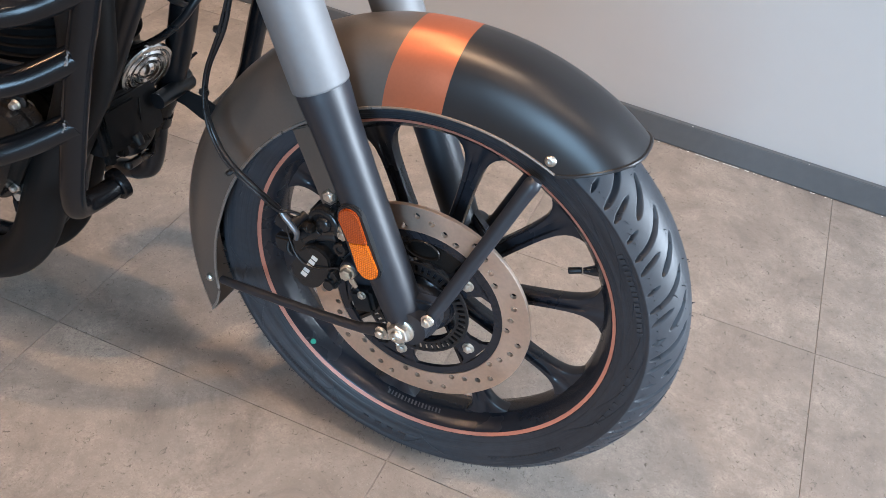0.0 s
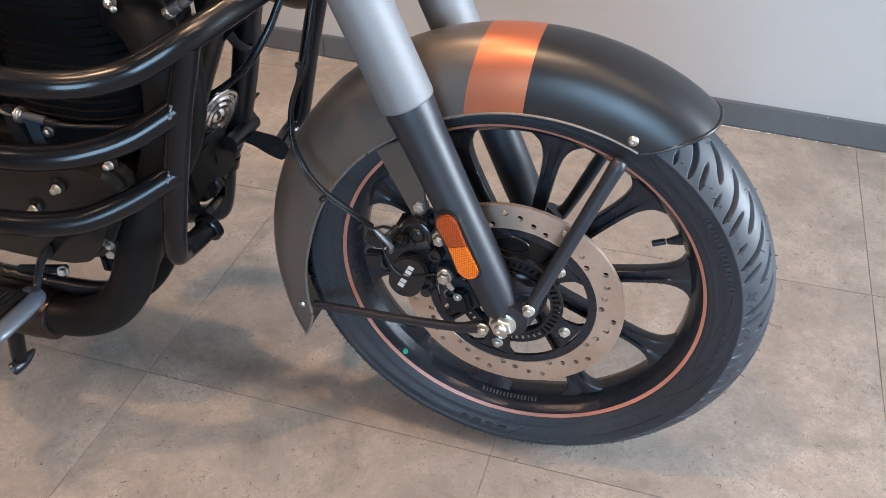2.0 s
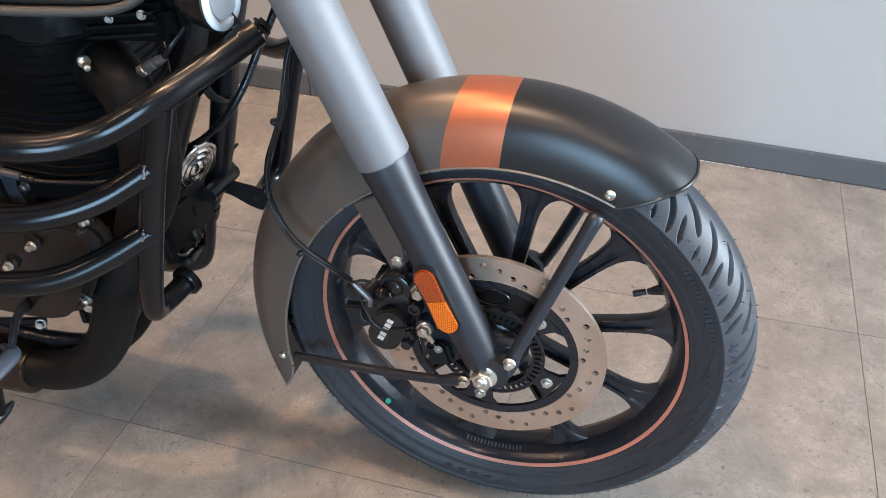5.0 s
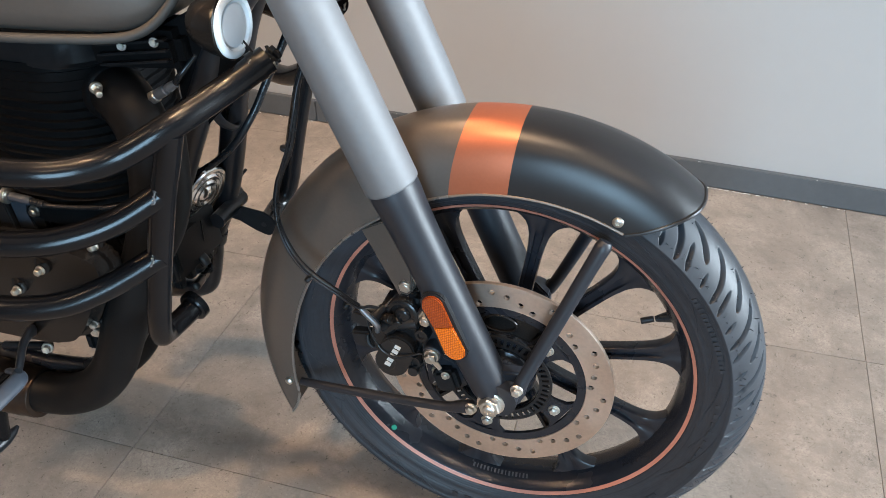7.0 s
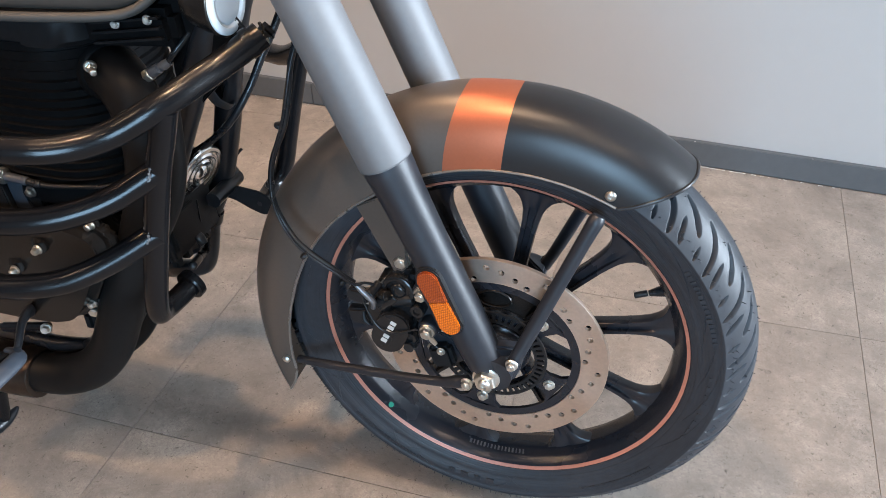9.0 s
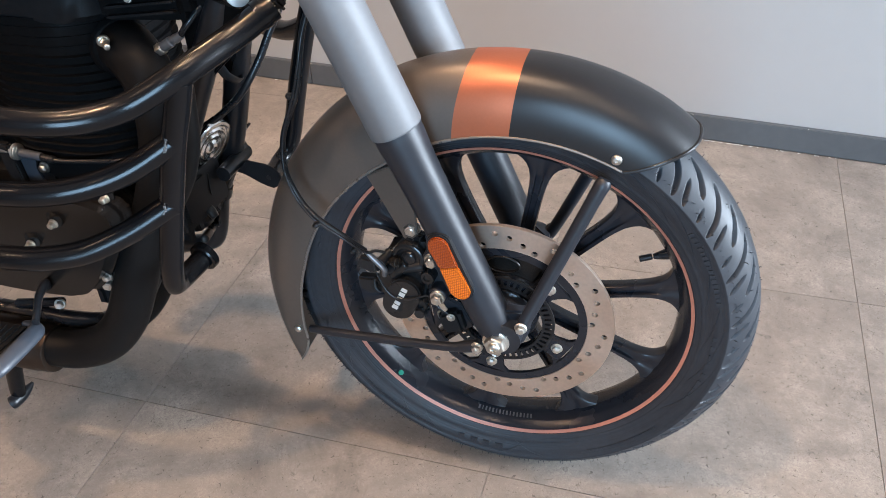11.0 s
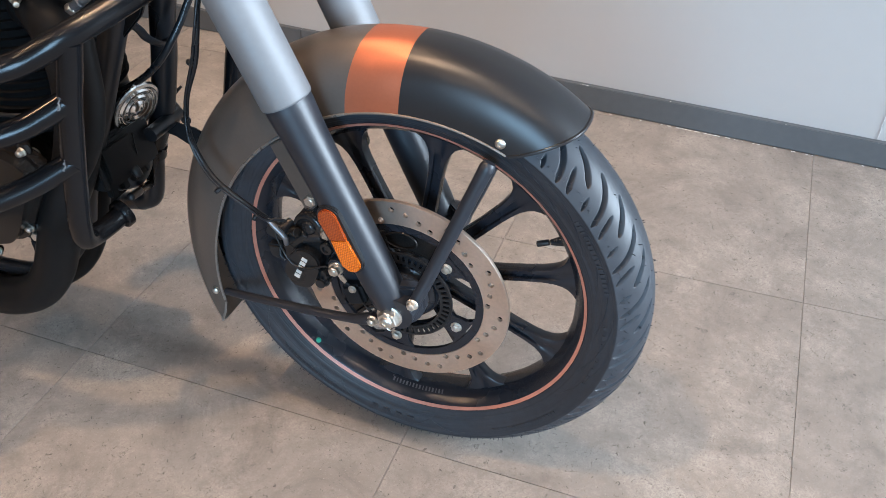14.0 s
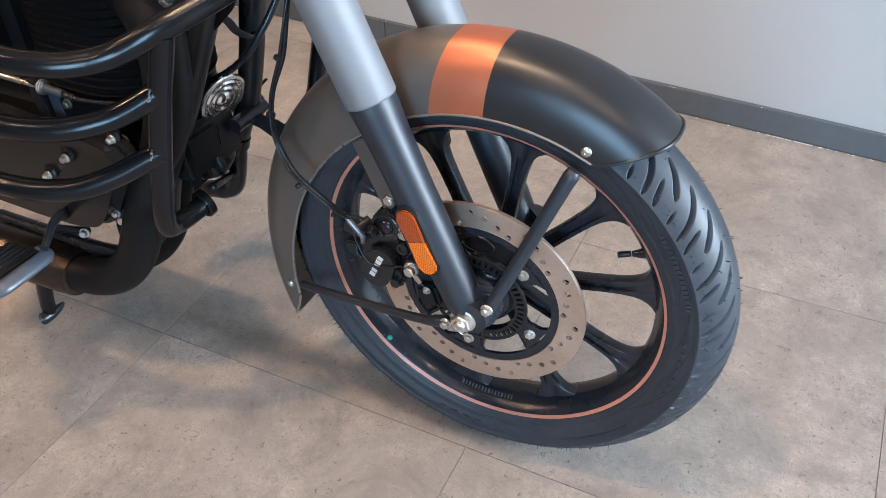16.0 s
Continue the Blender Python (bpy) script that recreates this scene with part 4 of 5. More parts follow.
part("mud_flap", plate([(-0.204, 0.372), (-0.176, 0.376), (-0.166, 0.352), (-0.182, 0.346), (-0.200, 0.352)], -0.072, -0.056, 0.003), PLASTIC_BLACK, caliper)
# wheel speed sensor beside the leg
sens = part("speed_sensor", block((-0.066, -0.078, 0.327), (0.032, 0.018, 0.036), 0.005, pose(0, 0, 0, 0, -16, 0)), PLASTIC_BLACK, bike, "black wheel speed sensor")
part("sensor_screw", bolt_mesh((-0.066, -0.087, 0.340), (0, -1, 0), 0.0046, 0.004), STEEL, sens, "", True, 30)
part("sensor_arm", plate([(-0.082, 0.362), (-0.056, 0.352), (-0.038, 0.316), (-0.052, 0.306), (-0.066, 0.322), (-0.088, 0.342)], -0.072, -0.066, 0.0015), FORK_BLACK, sens)

# brake hose and sensor lead
hose = [(-0.205, -0.060, 0.800), (-0.231, -0.075, 0.735), (-0.237, -0.085, 0.694), (-0.247, -0.088, 0.652), (-0.270, -0.090, 0.600), (-0.272, -0.098, 0.556), (-0.257, -0.103, 0.518), (-0.233, -0.111, 0.496), (-0.196, -0.112, 0.471), (-0.173, -0.104, 0.447)]
part("brake_hose", tube(hose, 0.0036, 14, 6), RUBBER, bike, "black rubber brake hose")
part("sensor_lead", tube([(p[0] + 0.0018 * math.sin(i * 1.7), p[1] - 0.0046, p[2] + 0.0012 * math.cos(i * 2.1)) for i, p in enumerate(hose)] + [(-0.160, -0.100, 0.446), (-0.148, -0.094, 0.440), (-0.130, -0.080, 0.420), (-0.104, -0.076, 0.372), (-0.088, -0.080, 0.352), (-0.070, -0.082, 0.340)], 0.0020, 10, 6), RUBBER, bike, "thin black sensor lead")
for p, q in (((-0.256, -0.083, 0.650), (-0.262, -0.086, 0.630)), ((-0.232, -0.117, 0.490), (-0.222, -0.116, 0.478)), ((-0.275, -0.093, 0.572), (-0.279, -0.095, 0.556)), ((-0.190, -0.108, 0.450), (-0.184, -0.106, 0.446))):
    p, q = Vector(p), Vector(q)
    q = p + (q - p).normalized() * 0.0055
    tie = rod(p, q, 0.0062, 12)
    tube([p + Vector((0.004, -0.003, 0.003)), p + Vector((0.008, -0.006, 0.006)), p + Vector((0.011, -0.009, 0.010))], [0.0020, 0.0016, 0.0010], 6, 2, tie)
    part("cable_tie", tie, PLASTIC_BLACK, bike)
part("front_cable", tube([(-0.300, 0.078, 0.765), (-0.325, 0.070, 0.712), (-0.347, 0.052, 0.664), (-0.357, 0.038, 0.637), (-0.370, 0.026, 0.612), (-0.386, 0.020, 0.589), (-0.412, 0.018, 0.563), (-0.441, 0.008, 0.542), (-0.470, -0.002, 0.528)], 0.0052, 14, 6), RUBBER, bike, "thick black control cable")

# ---- engine guard ----
HOOP = [(-0.328, -0.190, 0.712), (-0.342, -0.190, 0.670), (-0.356, -0.190, 0.630), (-0.380, -0.190, 0.547), (-0.400, -0.190, 0.470), (-0.408, -0.189, 0.437), (-0.417, -0.181, 0.408), (-0.424, -0.160, 0.395), (-0.421, -0.130, 0.394), (-0.416, -0.106, 0.398)]
BAR1 = [(-0.255, -0.095, 0.762), (-0.291, -0.135, 0.738), (-0.328, -0.19, 0.717), (-0.375, -0.224, 0.6921), (-0.411, -0.252, 0.6862), (-0.45, -0.272, 0.6882), (-0.5, -0.284, 0.6932), (-0.6, -0.29, 0.6982), (-0.7, -0.284, 0.6942), (-0.745, -0.262, 0.6642), (-0.76, -0.2, 0.5842)]
BAR2 = [(-0.354, -0.189, 0.634), (-0.402, -0.222, 0.6065), (-0.444, -0.25, 0.596), (-0.485, -0.27, 0.594), (-0.53, -0.282, 0.596), (-0.62, -0.288, 0.599), (-0.7, -0.284, 0.601), (-0.755, -0.262, 0.595), (-0.775, -0.21, 0.575)]
BAR3 = [(-0.378, -0.189, 0.545), (-0.427, -0.222, 0.5174), (-0.472, -0.25, 0.5008), (-0.515, -0.27, 0.4978), (-0.56, -0.282, 0.4998), (-0.64, -0.288, 0.5018), (-0.71, -0.284, 0.5038), (-0.765, -0.262, 0.5068), (-0.78, -0.21, 0.5268)]
for s in (1, -1):
    flip = [[(x, y * s, z) for x, y, z in line] for line in (HOOP, BAR1, BAR2 if s > 0 else [(x, y, z - 0.008) for x, y, z in BAR2], BAR3)]
    g = part("engine_guard", tube(flip[0], 0.0148, 24, 6), GUARD_BLACK, bike, "black tubular engine guard with three bars")
    for line, r in zip(flip[1:] if s > 0 else flip[1:3], (0.0154, 0.0152, 0.0152)):
        part("guard_bar", tube(line, r, 28, 8), GUARD_BLACK, g)
    for x, y, z in ((-0.362, -0.196, 0.632), (-0.386, -0.196, 0.543)):
        wb = bmesh.new()
        c = Vector((x, y * s, z))
        d = Vector((-0.80, -0.45 * s, -0.40)).normalized()
        WELD_U = Vector((0.45, -0.85 * s, 0.1)).normalized()
        WELD_V = Vector((0.25, 0.1, 0.95)).normalized()
        wr = random.Random(int(z * 1000))
        for k in range(46):
            a = wr.uniform(-0.3, 2.6)
            q = c + 0.0150 * (math.cos(a) * WELD_U + math.sin(a) * WELD_V) + d * wr.uniform(-0.002, 0.002)
            tube([q - WELD_V * 0.0012, q, q + WELD_V * 0.0010], [0.0003, wr.uniform(0.0006, 0.0016), 0.0003], 6, 1, wb)
        part("weld_bead", wb, HOSE_END if s > 0 else GUARD_BLACK, g)
    if s > 0:
        part("clamp_flange", tube([(-0.4172, -0.112, 0.3972), (-0.4168, -0.110, 0.3975), (-0.4150, -0.101, 0.3988), (-0.4146, -0.099, 0.3991), (-0.4142, -0.0985, 0.3992)], [0.0190, 0.0212, 0.0212, 0.0195, 0.0130], 28, 1), GUARD_BLACK, g)
    part("guard_clamp", block((-0.252, -0.088 * s, 0.765), (0.012, 0.018, 0.024), 0.005, pose(0, 0, 0, 25 * s, -35, 30 * s)), GUARD_BLACK, g)
    part("clamp_tongue", plate([(-0.262, 0.752), (-0.246, 0.760), (-0.244, 0.754), (-0.258, 0.744)], -0.098 if s > 0 else 0.0965, -0.0965 if s > 0 else 0.098, 0.0006), STEEL, g, "bare zinc tongue")
    wb = bmesh.new()
    wr = random.Random(77)
    for k in range(7):
        q = Vector((-0.266 + 0.003 * k, (-0.118 + 0.0030 * k) * s, 0.758 + wr.uniform(-0.004, 0.006)))
        tube([q, q + Vector((0.001, 0.0, 0.004)), q + Vector((0.003, 0.001, 0.007))], [0.0008, wr.uniform(0.0010, 0.0018), 0.0006], 6, 1, wb)
    part("weld_bead", wb, STEEL, g)
    part("clamp_collar", tube([(-0.268, -0.108 * s, 0.754), (-0.262, -0.102 * s, 0.758)], 0.0172, 24, 1), GUARD_BLACK, g)

# ---- frame ----
frame_part = part("frame", tube([(-0.225, -0.010, 0.900), (-0.315, -0.045, 0.800), (-0.372, -0.062, 0.684), (-0.440, -0.066, 0.541), (-0.500, -0.070, 0.420), (-0.530, -0.075, 0.330)], 0.0180, 24, 5), BLACK_SATIN, bike, "black tubular steel frame")
part("down_tube", tube([(-0.225, 0.010, 0.900), (-0.340, 0.045, 0.790), (-0.398, 0.062, 0.656), (-0.420, 0.064, 0.566), (-0.448, 0.066, 0.475), (-0.484, 0.066, 0.392), (-0.494, 0.066, 0.350), (-0.504, 0.066, 0.314), (-0.517, 0.067, 0.290), (-0.545, 0.070, 0.274)], [0.019, 0.019, 0.019, 0.019, 0.0185, 0.016, 0.0150, 0.0150, 0.0150, 0.0150], 24, 5), BLACK_SATIN, frame_part)
part("steering_head", tube([(-0.215, 0, 0.800), (-0.290, 0, 0.975)], 0.036, 32, 1), BLACK_SATIN, frame_part)
part("cross_tube", tube([(-0.437, 0.012, 0.458), (-0.437, 0.084, 0.458), (-0.437, 0.0875, 0.458)], [0.0118, 0.0118, 0.0098], 20, 1), BLACK_SATIN, frame_part)
part("strap", tube([(-0.415, -0.040, 0.672), (-0.400, -0.004, 0.642), (-0.397, 0.012, 0.618), (-0.396, 0.040, 0.598), (-0.408, 0.060, 0.604)], 0.0062, 12, 5, None, 0.3), RUBBER, frame_part)
part("tube_clamp", tube([(-0.480, 0.066, 0.402), (-0.486, 0.066, 0.384)], 0.0185, 24, 1), BLACK_SATIN, frame_part)
part("cradle_tube", tube([(-0.530, -0.075, 0.330), (-0.562, -0.085, 0.275), (-0.610, -0.097, 0.236), (-0.680, -0.100, 0.221), (-0.780, -0.100, 0.219), (-0.95, -0.100, 0.218)], 0.0135, 20, 4), BLACK_SATIN, frame_part)
part("cradle_tube", tube([(-0.540, 0.070, 0.276), (-0.580, 0.080, 0.262), (-0.640, 0.095, 0.245), (-0.95, 0.11, 0.245)], 0.0155, 20, 4), BLACK_SATIN, frame_part)
part("gusset_plate", plate([(-0.404, 0.775), (-0.335, 0.812), (-0.300, 0.788), (-0.300, 0.745), (-0.330, 0.690), (-0.372, 0.650), (-0.396, 0.672), (-0.391, 0.725)], -0.068, -0.060, 0.002), FIN_BLACK, frame_part)

# tab with a hole, fixed low on the far down tube
bm = plate([(-0.470, 0.440), (-0.460, 0.456), (-0.442, 0.457), (-0.425, 0.454), (-0.393, 0.451), (-0.380, 0.445), (-0.373, 0.436), (-0.372, 0.426), (-0.377, 0.416), (-0.386, 0.410), (-0.394, 0.411), (-0.408, 0.417), (-0.431, 0.430), (-0.448, 0.433)], 0.062, 0.065, 0.001)
part("mounting_tab", bm, ENGINE_BLACK, frame_part)
part("tab_hole", tube([(-0.392, 0.0614, 0.429), (-0.392, 0.0618, 0.429)], 0.0040, 16, 1), PLASTIC_BLACK, frame_part)

# ---- horn ----
HORN_C, HORN_N = Vector((-0.445, 0.009, 0.505)), Vector((0.96, -0.21, -0.37)).normalized()
horn = part("horn", turned([(0.026, -0.030), (0.030, -0.010), (0.038, -0.006), (0.040, -0.003)], HORN_C, HORN_N), PLASTIC_BLACK, bike, "round chrome horn with pressed rings")
part("horn_face", turned([(0.0425, -0.004), (0.0430, 0.000), (0.0415, 0.0022), (0.0375, 0.0024), (0.0352, 0.0006), (0.0325, 0.0006), (0.0300, 0.0030), (0.0270, 0.0030), (0.0248, 0.0012), (0.0225, 0.0012), (0.0200, 0.0036),
                          (0.0172, 0.0036), (0.0150, 0.0018), (0.0125, 0.0018), (0.0098, 0.0042), (0.0066, 0.0060), (0.0030, 0.0068), (0.0004, 0.0069)], HORN_C, HORN_N, 64), CHROME, horn, "polished chrome face")
# voltage regulator under it
reg = part("regulator", block((-0.467, -0.028, 0.448), (0.038, 0.118, 0.078), 0.006, pose(0, 0, 0, 0, -8, -3), None, 3), PLASTIC_BLACK, bike, "black regulator box with small feet")
part("raised_panel", block((-0.4475, -0.050, 0.452), (0.005, 0.058, 0.052), 0.002, pose(0, 0, 0, 0, -8, -3)), PLASTIC_BLACK, reg)
part("raised_panel", block((-0.4500, 0.008, 0.452), (0.005, 0.034, 0.058), 0.002, pose(0, 0, 0, 0, -8, -3)), PLASTIC_BLACK, reg)
for k in range(4):
    part("foot", block((-0.462, -0.066 + k * 0.024, 0.404), (0.014, 0.012, 0.024), 0.002, pose(0, 0, 0, 10 * k - 14, -18, -12 + 9 * k)), PLASTIC_BLACK, reg)
part("lead_socket", tube([(-0.4475, -0.030, 0.424), (-0.441, -0.031, 0.420), (-0.436, -0.032, 0.412)], [0.008, 0.0075, 0.006], 14, 3), RUBBER, reg)
part("seam_rib", tube([(-0.4450, -0.0140, 0.474), (-0.4450, -0.0155, 0.460), (-0.4465, -0.0145, 0.440), (-0.4480, -0.0170, 0.420)], 0.0012, 8, 3), PLASTIC_BLACK, reg)
part("clip_spike", tube([(-0.436, 0.072, 0.486), (-0.431, 0.081, 0.495), (-0.424, 0.091, 0.503)], [0.004, 0.003, 0.002], 8, 3), PLASTIC_BLACK, frame_part)
part("cable_boot", tube([(-0.452, 0.070, 0.485), (-0.448, 0.078, 0.462), (-0.452, 0.080, 0.440)], [0.014, 0.019, 0.014], 16, 4), RUBBER, frame_part)
part("lower_engine_boot", tube([(-0.480, 0.035, 0.425), (-0.488, 0.03, 0.390), (-0.500, 0.02, 0.368), (-0.525, 0.01, 0.356)], [0.016, 0.020, 0.020, 0.015], 20, 4), RUBBER, bike, "black rubber boot before the engine")
part("lever_rod", rod((-0.513, 0.082, 0.318), (-0.458, -0.040, 0.374), 0.0066, 14), BLACK_SATIN, frame_part)



# ---- engine ----


def rounded_square(w, d, r, n=6):
    pts = []
    for cx, cy, a0 in ((w - r, d - r, 0), (-w + r, d - r, 90), (-w + r, -d + r, 180), (w - r, -d + r, 270)):
        pts += [(cx + r * math.cos(radians(a0 + 90 * i / n)), cy + r * math.sin(radians(a0 + 90 * i / n))) for i in range(n + 1)]
    return pts


CYL = Vector((-0.600, 0.0, 0.0))


def level_plate(w, d, r, z0, z1, centre, bevel=0.0006, bm=None):
    own = bmesh.new()
    pts = rounded_square(w, d, r)
    a = [own.verts.new((centre.x + x, centre.y + y, z0)) for x, y in pts]
    b = [own.verts.new((centre.x + x, centre.y + y, z1)) for x, y in pts]
    own.faces.new(a[::-1])
    own.faces.new(b)
    for i in range(len(pts)):
        own.faces.new((a[i], a[(i + 1) % len(pts)], b[(i + 1) % len(pts)], b[i]))
    if bevel:
        bmesh.ops.bevel(own, geom=[e for e in own.edges if abs(e.verts[0].co.z - e.verts[1].co.z) < 1e-6], offset=bevel, segments=1, affect="EDGES")
    return merge(bm, own)


def fin_mesh(w, d, centre):
    """A cooling fin: thick at the root, thin and rounded at the edge, with four shallow notches."""
    bm = bmesh.new()
    rings = []
    for inset, z in ((0.022, 0.0), (0.0012, 0.0014), (0.0, 0.0019), (0.0, 0.0025), (0.0012, 0.0030), (0.022, 0.0044)):
        ring = []
        for x, y in rounded_square(w, d, 0.098, 16):
            a = math.degrees(math.atan2(y, x)) % 90
            cut = 0.006 if inset < 0.01 and abs(a - 62) < 1.2 else 0.0
            k = 1 - (inset + cut) / math.hypot(x, y)
            ring.append(bm.verts.new((centre.x + x * k, centre.y + y * k, z)))
        rings.append(ring)
    for a, b in zip(rings, rings[1:]):
        for i in range(len(a)):
            bm.faces.new((a[i], a[(i + 1) % len(a)], b[(i + 1) % len(a)], b[i]))
    return bm


eng = part("engine", level_plate(0.1165, 0.1065, 0.094, 0.500, 0.730, CYL, 0.004), FIN_BLACK, bike, "black finned single cylinder engine")
fin0 = None
for k in range(16):
    z = 0.530 + k * 0.0124
    w, d = (0.122, 0.112) if k < 13 else (0.118, 0.108)
    if k in (0, 13):
        fin0 = part("cooling_fin", fin_mesh(w, d, Vector((CYL.x, 0, 0))), FIN_BLACK, eng)
        fin0.location.z = z
    else:
        f = new("cooling_fin", fin0.data)
        f.parent = eng
        f.location.z = z
part("cylinder_head", level_plate(0.118, 0.105, 0.05, 0.725, 0.765, CYL, 0.008), ENGINE_BLACK, eng)
part("rocker_cover", level_plate(0.130, 0.105, 0.045, 0.765, 0.800, CYL + Vector((0.035, 0, 0)), 0.010), COVER_BLACK, eng)
part("head_side", block((-0.430, -0.055, 0.752), (0.125, 0.075, 0.045), 0.010, pose(0, 0, 0, 0, -4, 0)), FIN_BLACK, eng)
for k in range(3):
    part("head_rib", block((-0.425, -0.096, 0.742 + 0.012 * k), (0.095, 0.010, 0.003), 0.001, pose(0, 0, 0, 0, -8, 0)), ENGINE_BLACK, eng)
for p in ((-0.437, -0.098, 0.761), (-0.393, -0.098, 0.769)):
    bolt("head_bolt", p, (0.2, -1, 0.1), 0.0044, 0.005, eng)
# exhaust port flange, stud and sensor
part("port_flange", turned([(0.036, 0), (0.039, 0.006), (0.037, 0.012), (0.034, 0.014)], Vector((-0.497, -0.058, 0.684)), Vector((0.75, -0.62, -0.05)).normalized(), 40), FIN_BLACK, eng)
part("stud_nut", bolt_mesh((-0.481, -0.106, 0.709), (0.72, -0.68, -0.05), 0.0058, 0.010), STEEL, eng, "zinc stud and nut", True, 30)
part("stud_nut", rod((-0.474, -0.113, 0.7085), (-0.465, -0.1215, 0.708), 0.0040, 12), STEEL, eng)
part("oxygen_sensor", rod((-0.430, -0.080, 0.688), (-0.418, -0.080, 0.6955), 0.0082, 6), STEEL, eng, "zinc oxygen sensor")
part("sensor_body", tube([(-0.419, -0.080, 0.695), (-0.416, -0.080, 0.697), (-0.405, -0.080, 0.7035), (-0.404, -0.080, 0.7040), (-0.400, -0.080, 0.7065), (-0.399, -0.080, 0.707), (-0.389, -0.080, 0.713)], [0.0060, 0.0066, 0.0066, 0.0052, 0.0052, 0.0060, 0.0046], 18, 1), HOSE_END, eng)
part("sensor_wire", tube([(-0.390, -0.080, 0.713), (-0.378, -0.080, 0.727), (-0.36, -0.06, 0.75)], 0.0040, 10, 4), RUBBER, eng)

# crankcase with the right-hand cover
part("crankcase", block((-0.735, 0, 0.392), (0.36, 0.27, 0.20), 0.040, None, None, 5), ENGINE_BLACK, eng)


def cover_outline(s):
    """Rounded outline of the side cover, drawn in towards its middle by s."""
    key = [(-0.90, 0.50), (-0.75, 0.508), (-0.67, 0.502), (-0.60, 0.508), (-0.545, 0.512), (-0.510, 0.506), (-0.490, 0.492), (-0.489, 0.472), (-0.515, 0.425), (-0.552, 0.365), (-0.60, 0.338), (-0.75, 0.336), (-0.90, 0.36)]
    path = curve_points([(x, 0, z) for x, z in key + key[:1]], 4)[:-1]
    return [(-0.70 + (p.x + 0.70) * s, 0.44 + (p.z - 0.44) * s) for p in path]


cov = plate(cover_outline(1.0), -0.152, -0.135, 0.004)
plate(cover_outline(0.955), -0.172, -0.140, 0.014, cov)
part("clutch_cover", cov, COVER_BLACK, eng, "glossy black engine side cover", True, 50)
for x, z in ((-0.580, 0.478), (-0.631, 0.436), (-0.512, 0.508), (-0.550, 0.372)):
    y = -0.176 if x < -0.56 else -0.146
    part("bolt_boss", tube([(x - 0.014, y + 0.016, z + 0.008), (x - 0.006, y + 0.007, z + 0.003), (x, y, z), (x + 0.001, y - 0.0015, z)], [0.0090, 0.0096, 0.0094, 0.0080], 18, 3), COVER_BLACK, eng)
    bolt("cover_bolt", (x, y - 0.004, z), (0, -1, 0), 0.0052, 0.009, eng)
part("front_engine_mount", plate([(-0.600, 0.500), (-0.540, 0.480), (-0.525, 0.452), (-0.560, 0.440), (-0.610, 0.450)], -0.082, -0.070, 0.003), ENGINE_BLACK, eng)
bolt("mount_bolt", (-0.566, -0.085, 0.457), (0, -1, 0), 0.0075, 0.010, eng)
bolt("cover_bolt", (-0.637, -0.104, 0.513), (0, -1, 0), 0.0065, 0.008, eng)
part("intake_body", block((-0.870, 0.0, 0.640), (0.26, 0.19, 0.26), 0.03, None, None, 4), ENGINE_BLACK, eng)
part("intake_duct", tube([(-0.700, -0.02, 0.690), (-0.780, -0.05, 0.685), (-0.850, -0.07, 0.660)], [0.036, 0.040, 0.046], 28, 4), PLASTIC_BLACK, eng)
for p in ((-0.800, -0.096, 0.600), (-0.765, -0.096, 0.588)):
    bolt("intake_bolt", p, (0, -1, 0), 0.006, 0.008, eng)
part("sump", block((-0.640, 0, 0.315), (0.16, 0.20, 0.062), 0.02), ENGINE_BLACK, eng)
part("sump_lug", block((-0.626, -0.088, 0.278), (0.020, 0.022, 0.034), 0.006), ENGINE_BLACK, eng)
bolt("sump_bolt", (-0.591, -0.108, 0.322), (0.3, -1, 0), 0.0088, 0.014, eng)
# clutch cable adjuster over the cover
part("cable_adjuster", tube([(-0.760, -0.125, 0.550), (-0.668, -0.116, 0.540)], 0.0045, 12, 1), STEEL, eng, "zinc cable adjuster")
part("adjuster_nut", bolt_mesh((-0.667, -0.115, 0.540), (1, 0.0, -0.05), 0.0088, 0.007), STEEL, eng, "", True, 30)
part("adjuster_rod", rod((-0.660, -0.115, 0.539), (-0.626, -0.115, 0.536), 0.0062, 14), PEG_GREY, eng)
part("ferrule", rod((-0.627, -0.115, 0.536), (-0.606, -0.115, 0.534), 0.0052, 12), RUBBER, eng)
part("adjuster_washer", rod((-0.664, -0.115, 0.5395), (-0.661, -0.115, 0.5393), 0.0115, 24), STEEL, eng)
part("adjuster_bracket", plate([(-0.692, 0.552), (-0.672, 0.552), (-0.670, 0.525), (-0.664, 0.484), (-0.682, 0.482), (-0.688, 0.515)], -0.121, -0.109, 0.003), ENGINE_BLACK, eng)
part("bracket_gusset", plate([(-0.672, 0.532), (-0.640, 0.534), (-0.650, 0.512), (-0.640, 0.486), (-0.668, 0.484)], -0.109, -0.104, 0.0015), PEG_GREY, eng)
part("bracket_foot", block((-0.640, -0.095, 0.497), (0.040, 0.022, 0.024), 0.005), ENGINE_BLACK, eng)
part("clutch_cable", tube([(-0.607, -0.115, 0.534), (-0.590, -0.115, 0.534), (-0.540, -0.115, 0.540), (-0.497, -0.115, 0.548), (-0.45, -0.10, 0.562), (-0.40, -0.07, 0.60)], [0.0034, 0.0030, 0.0030, 0.0030, 0.0030], 12, 5), RUBBER, eng)

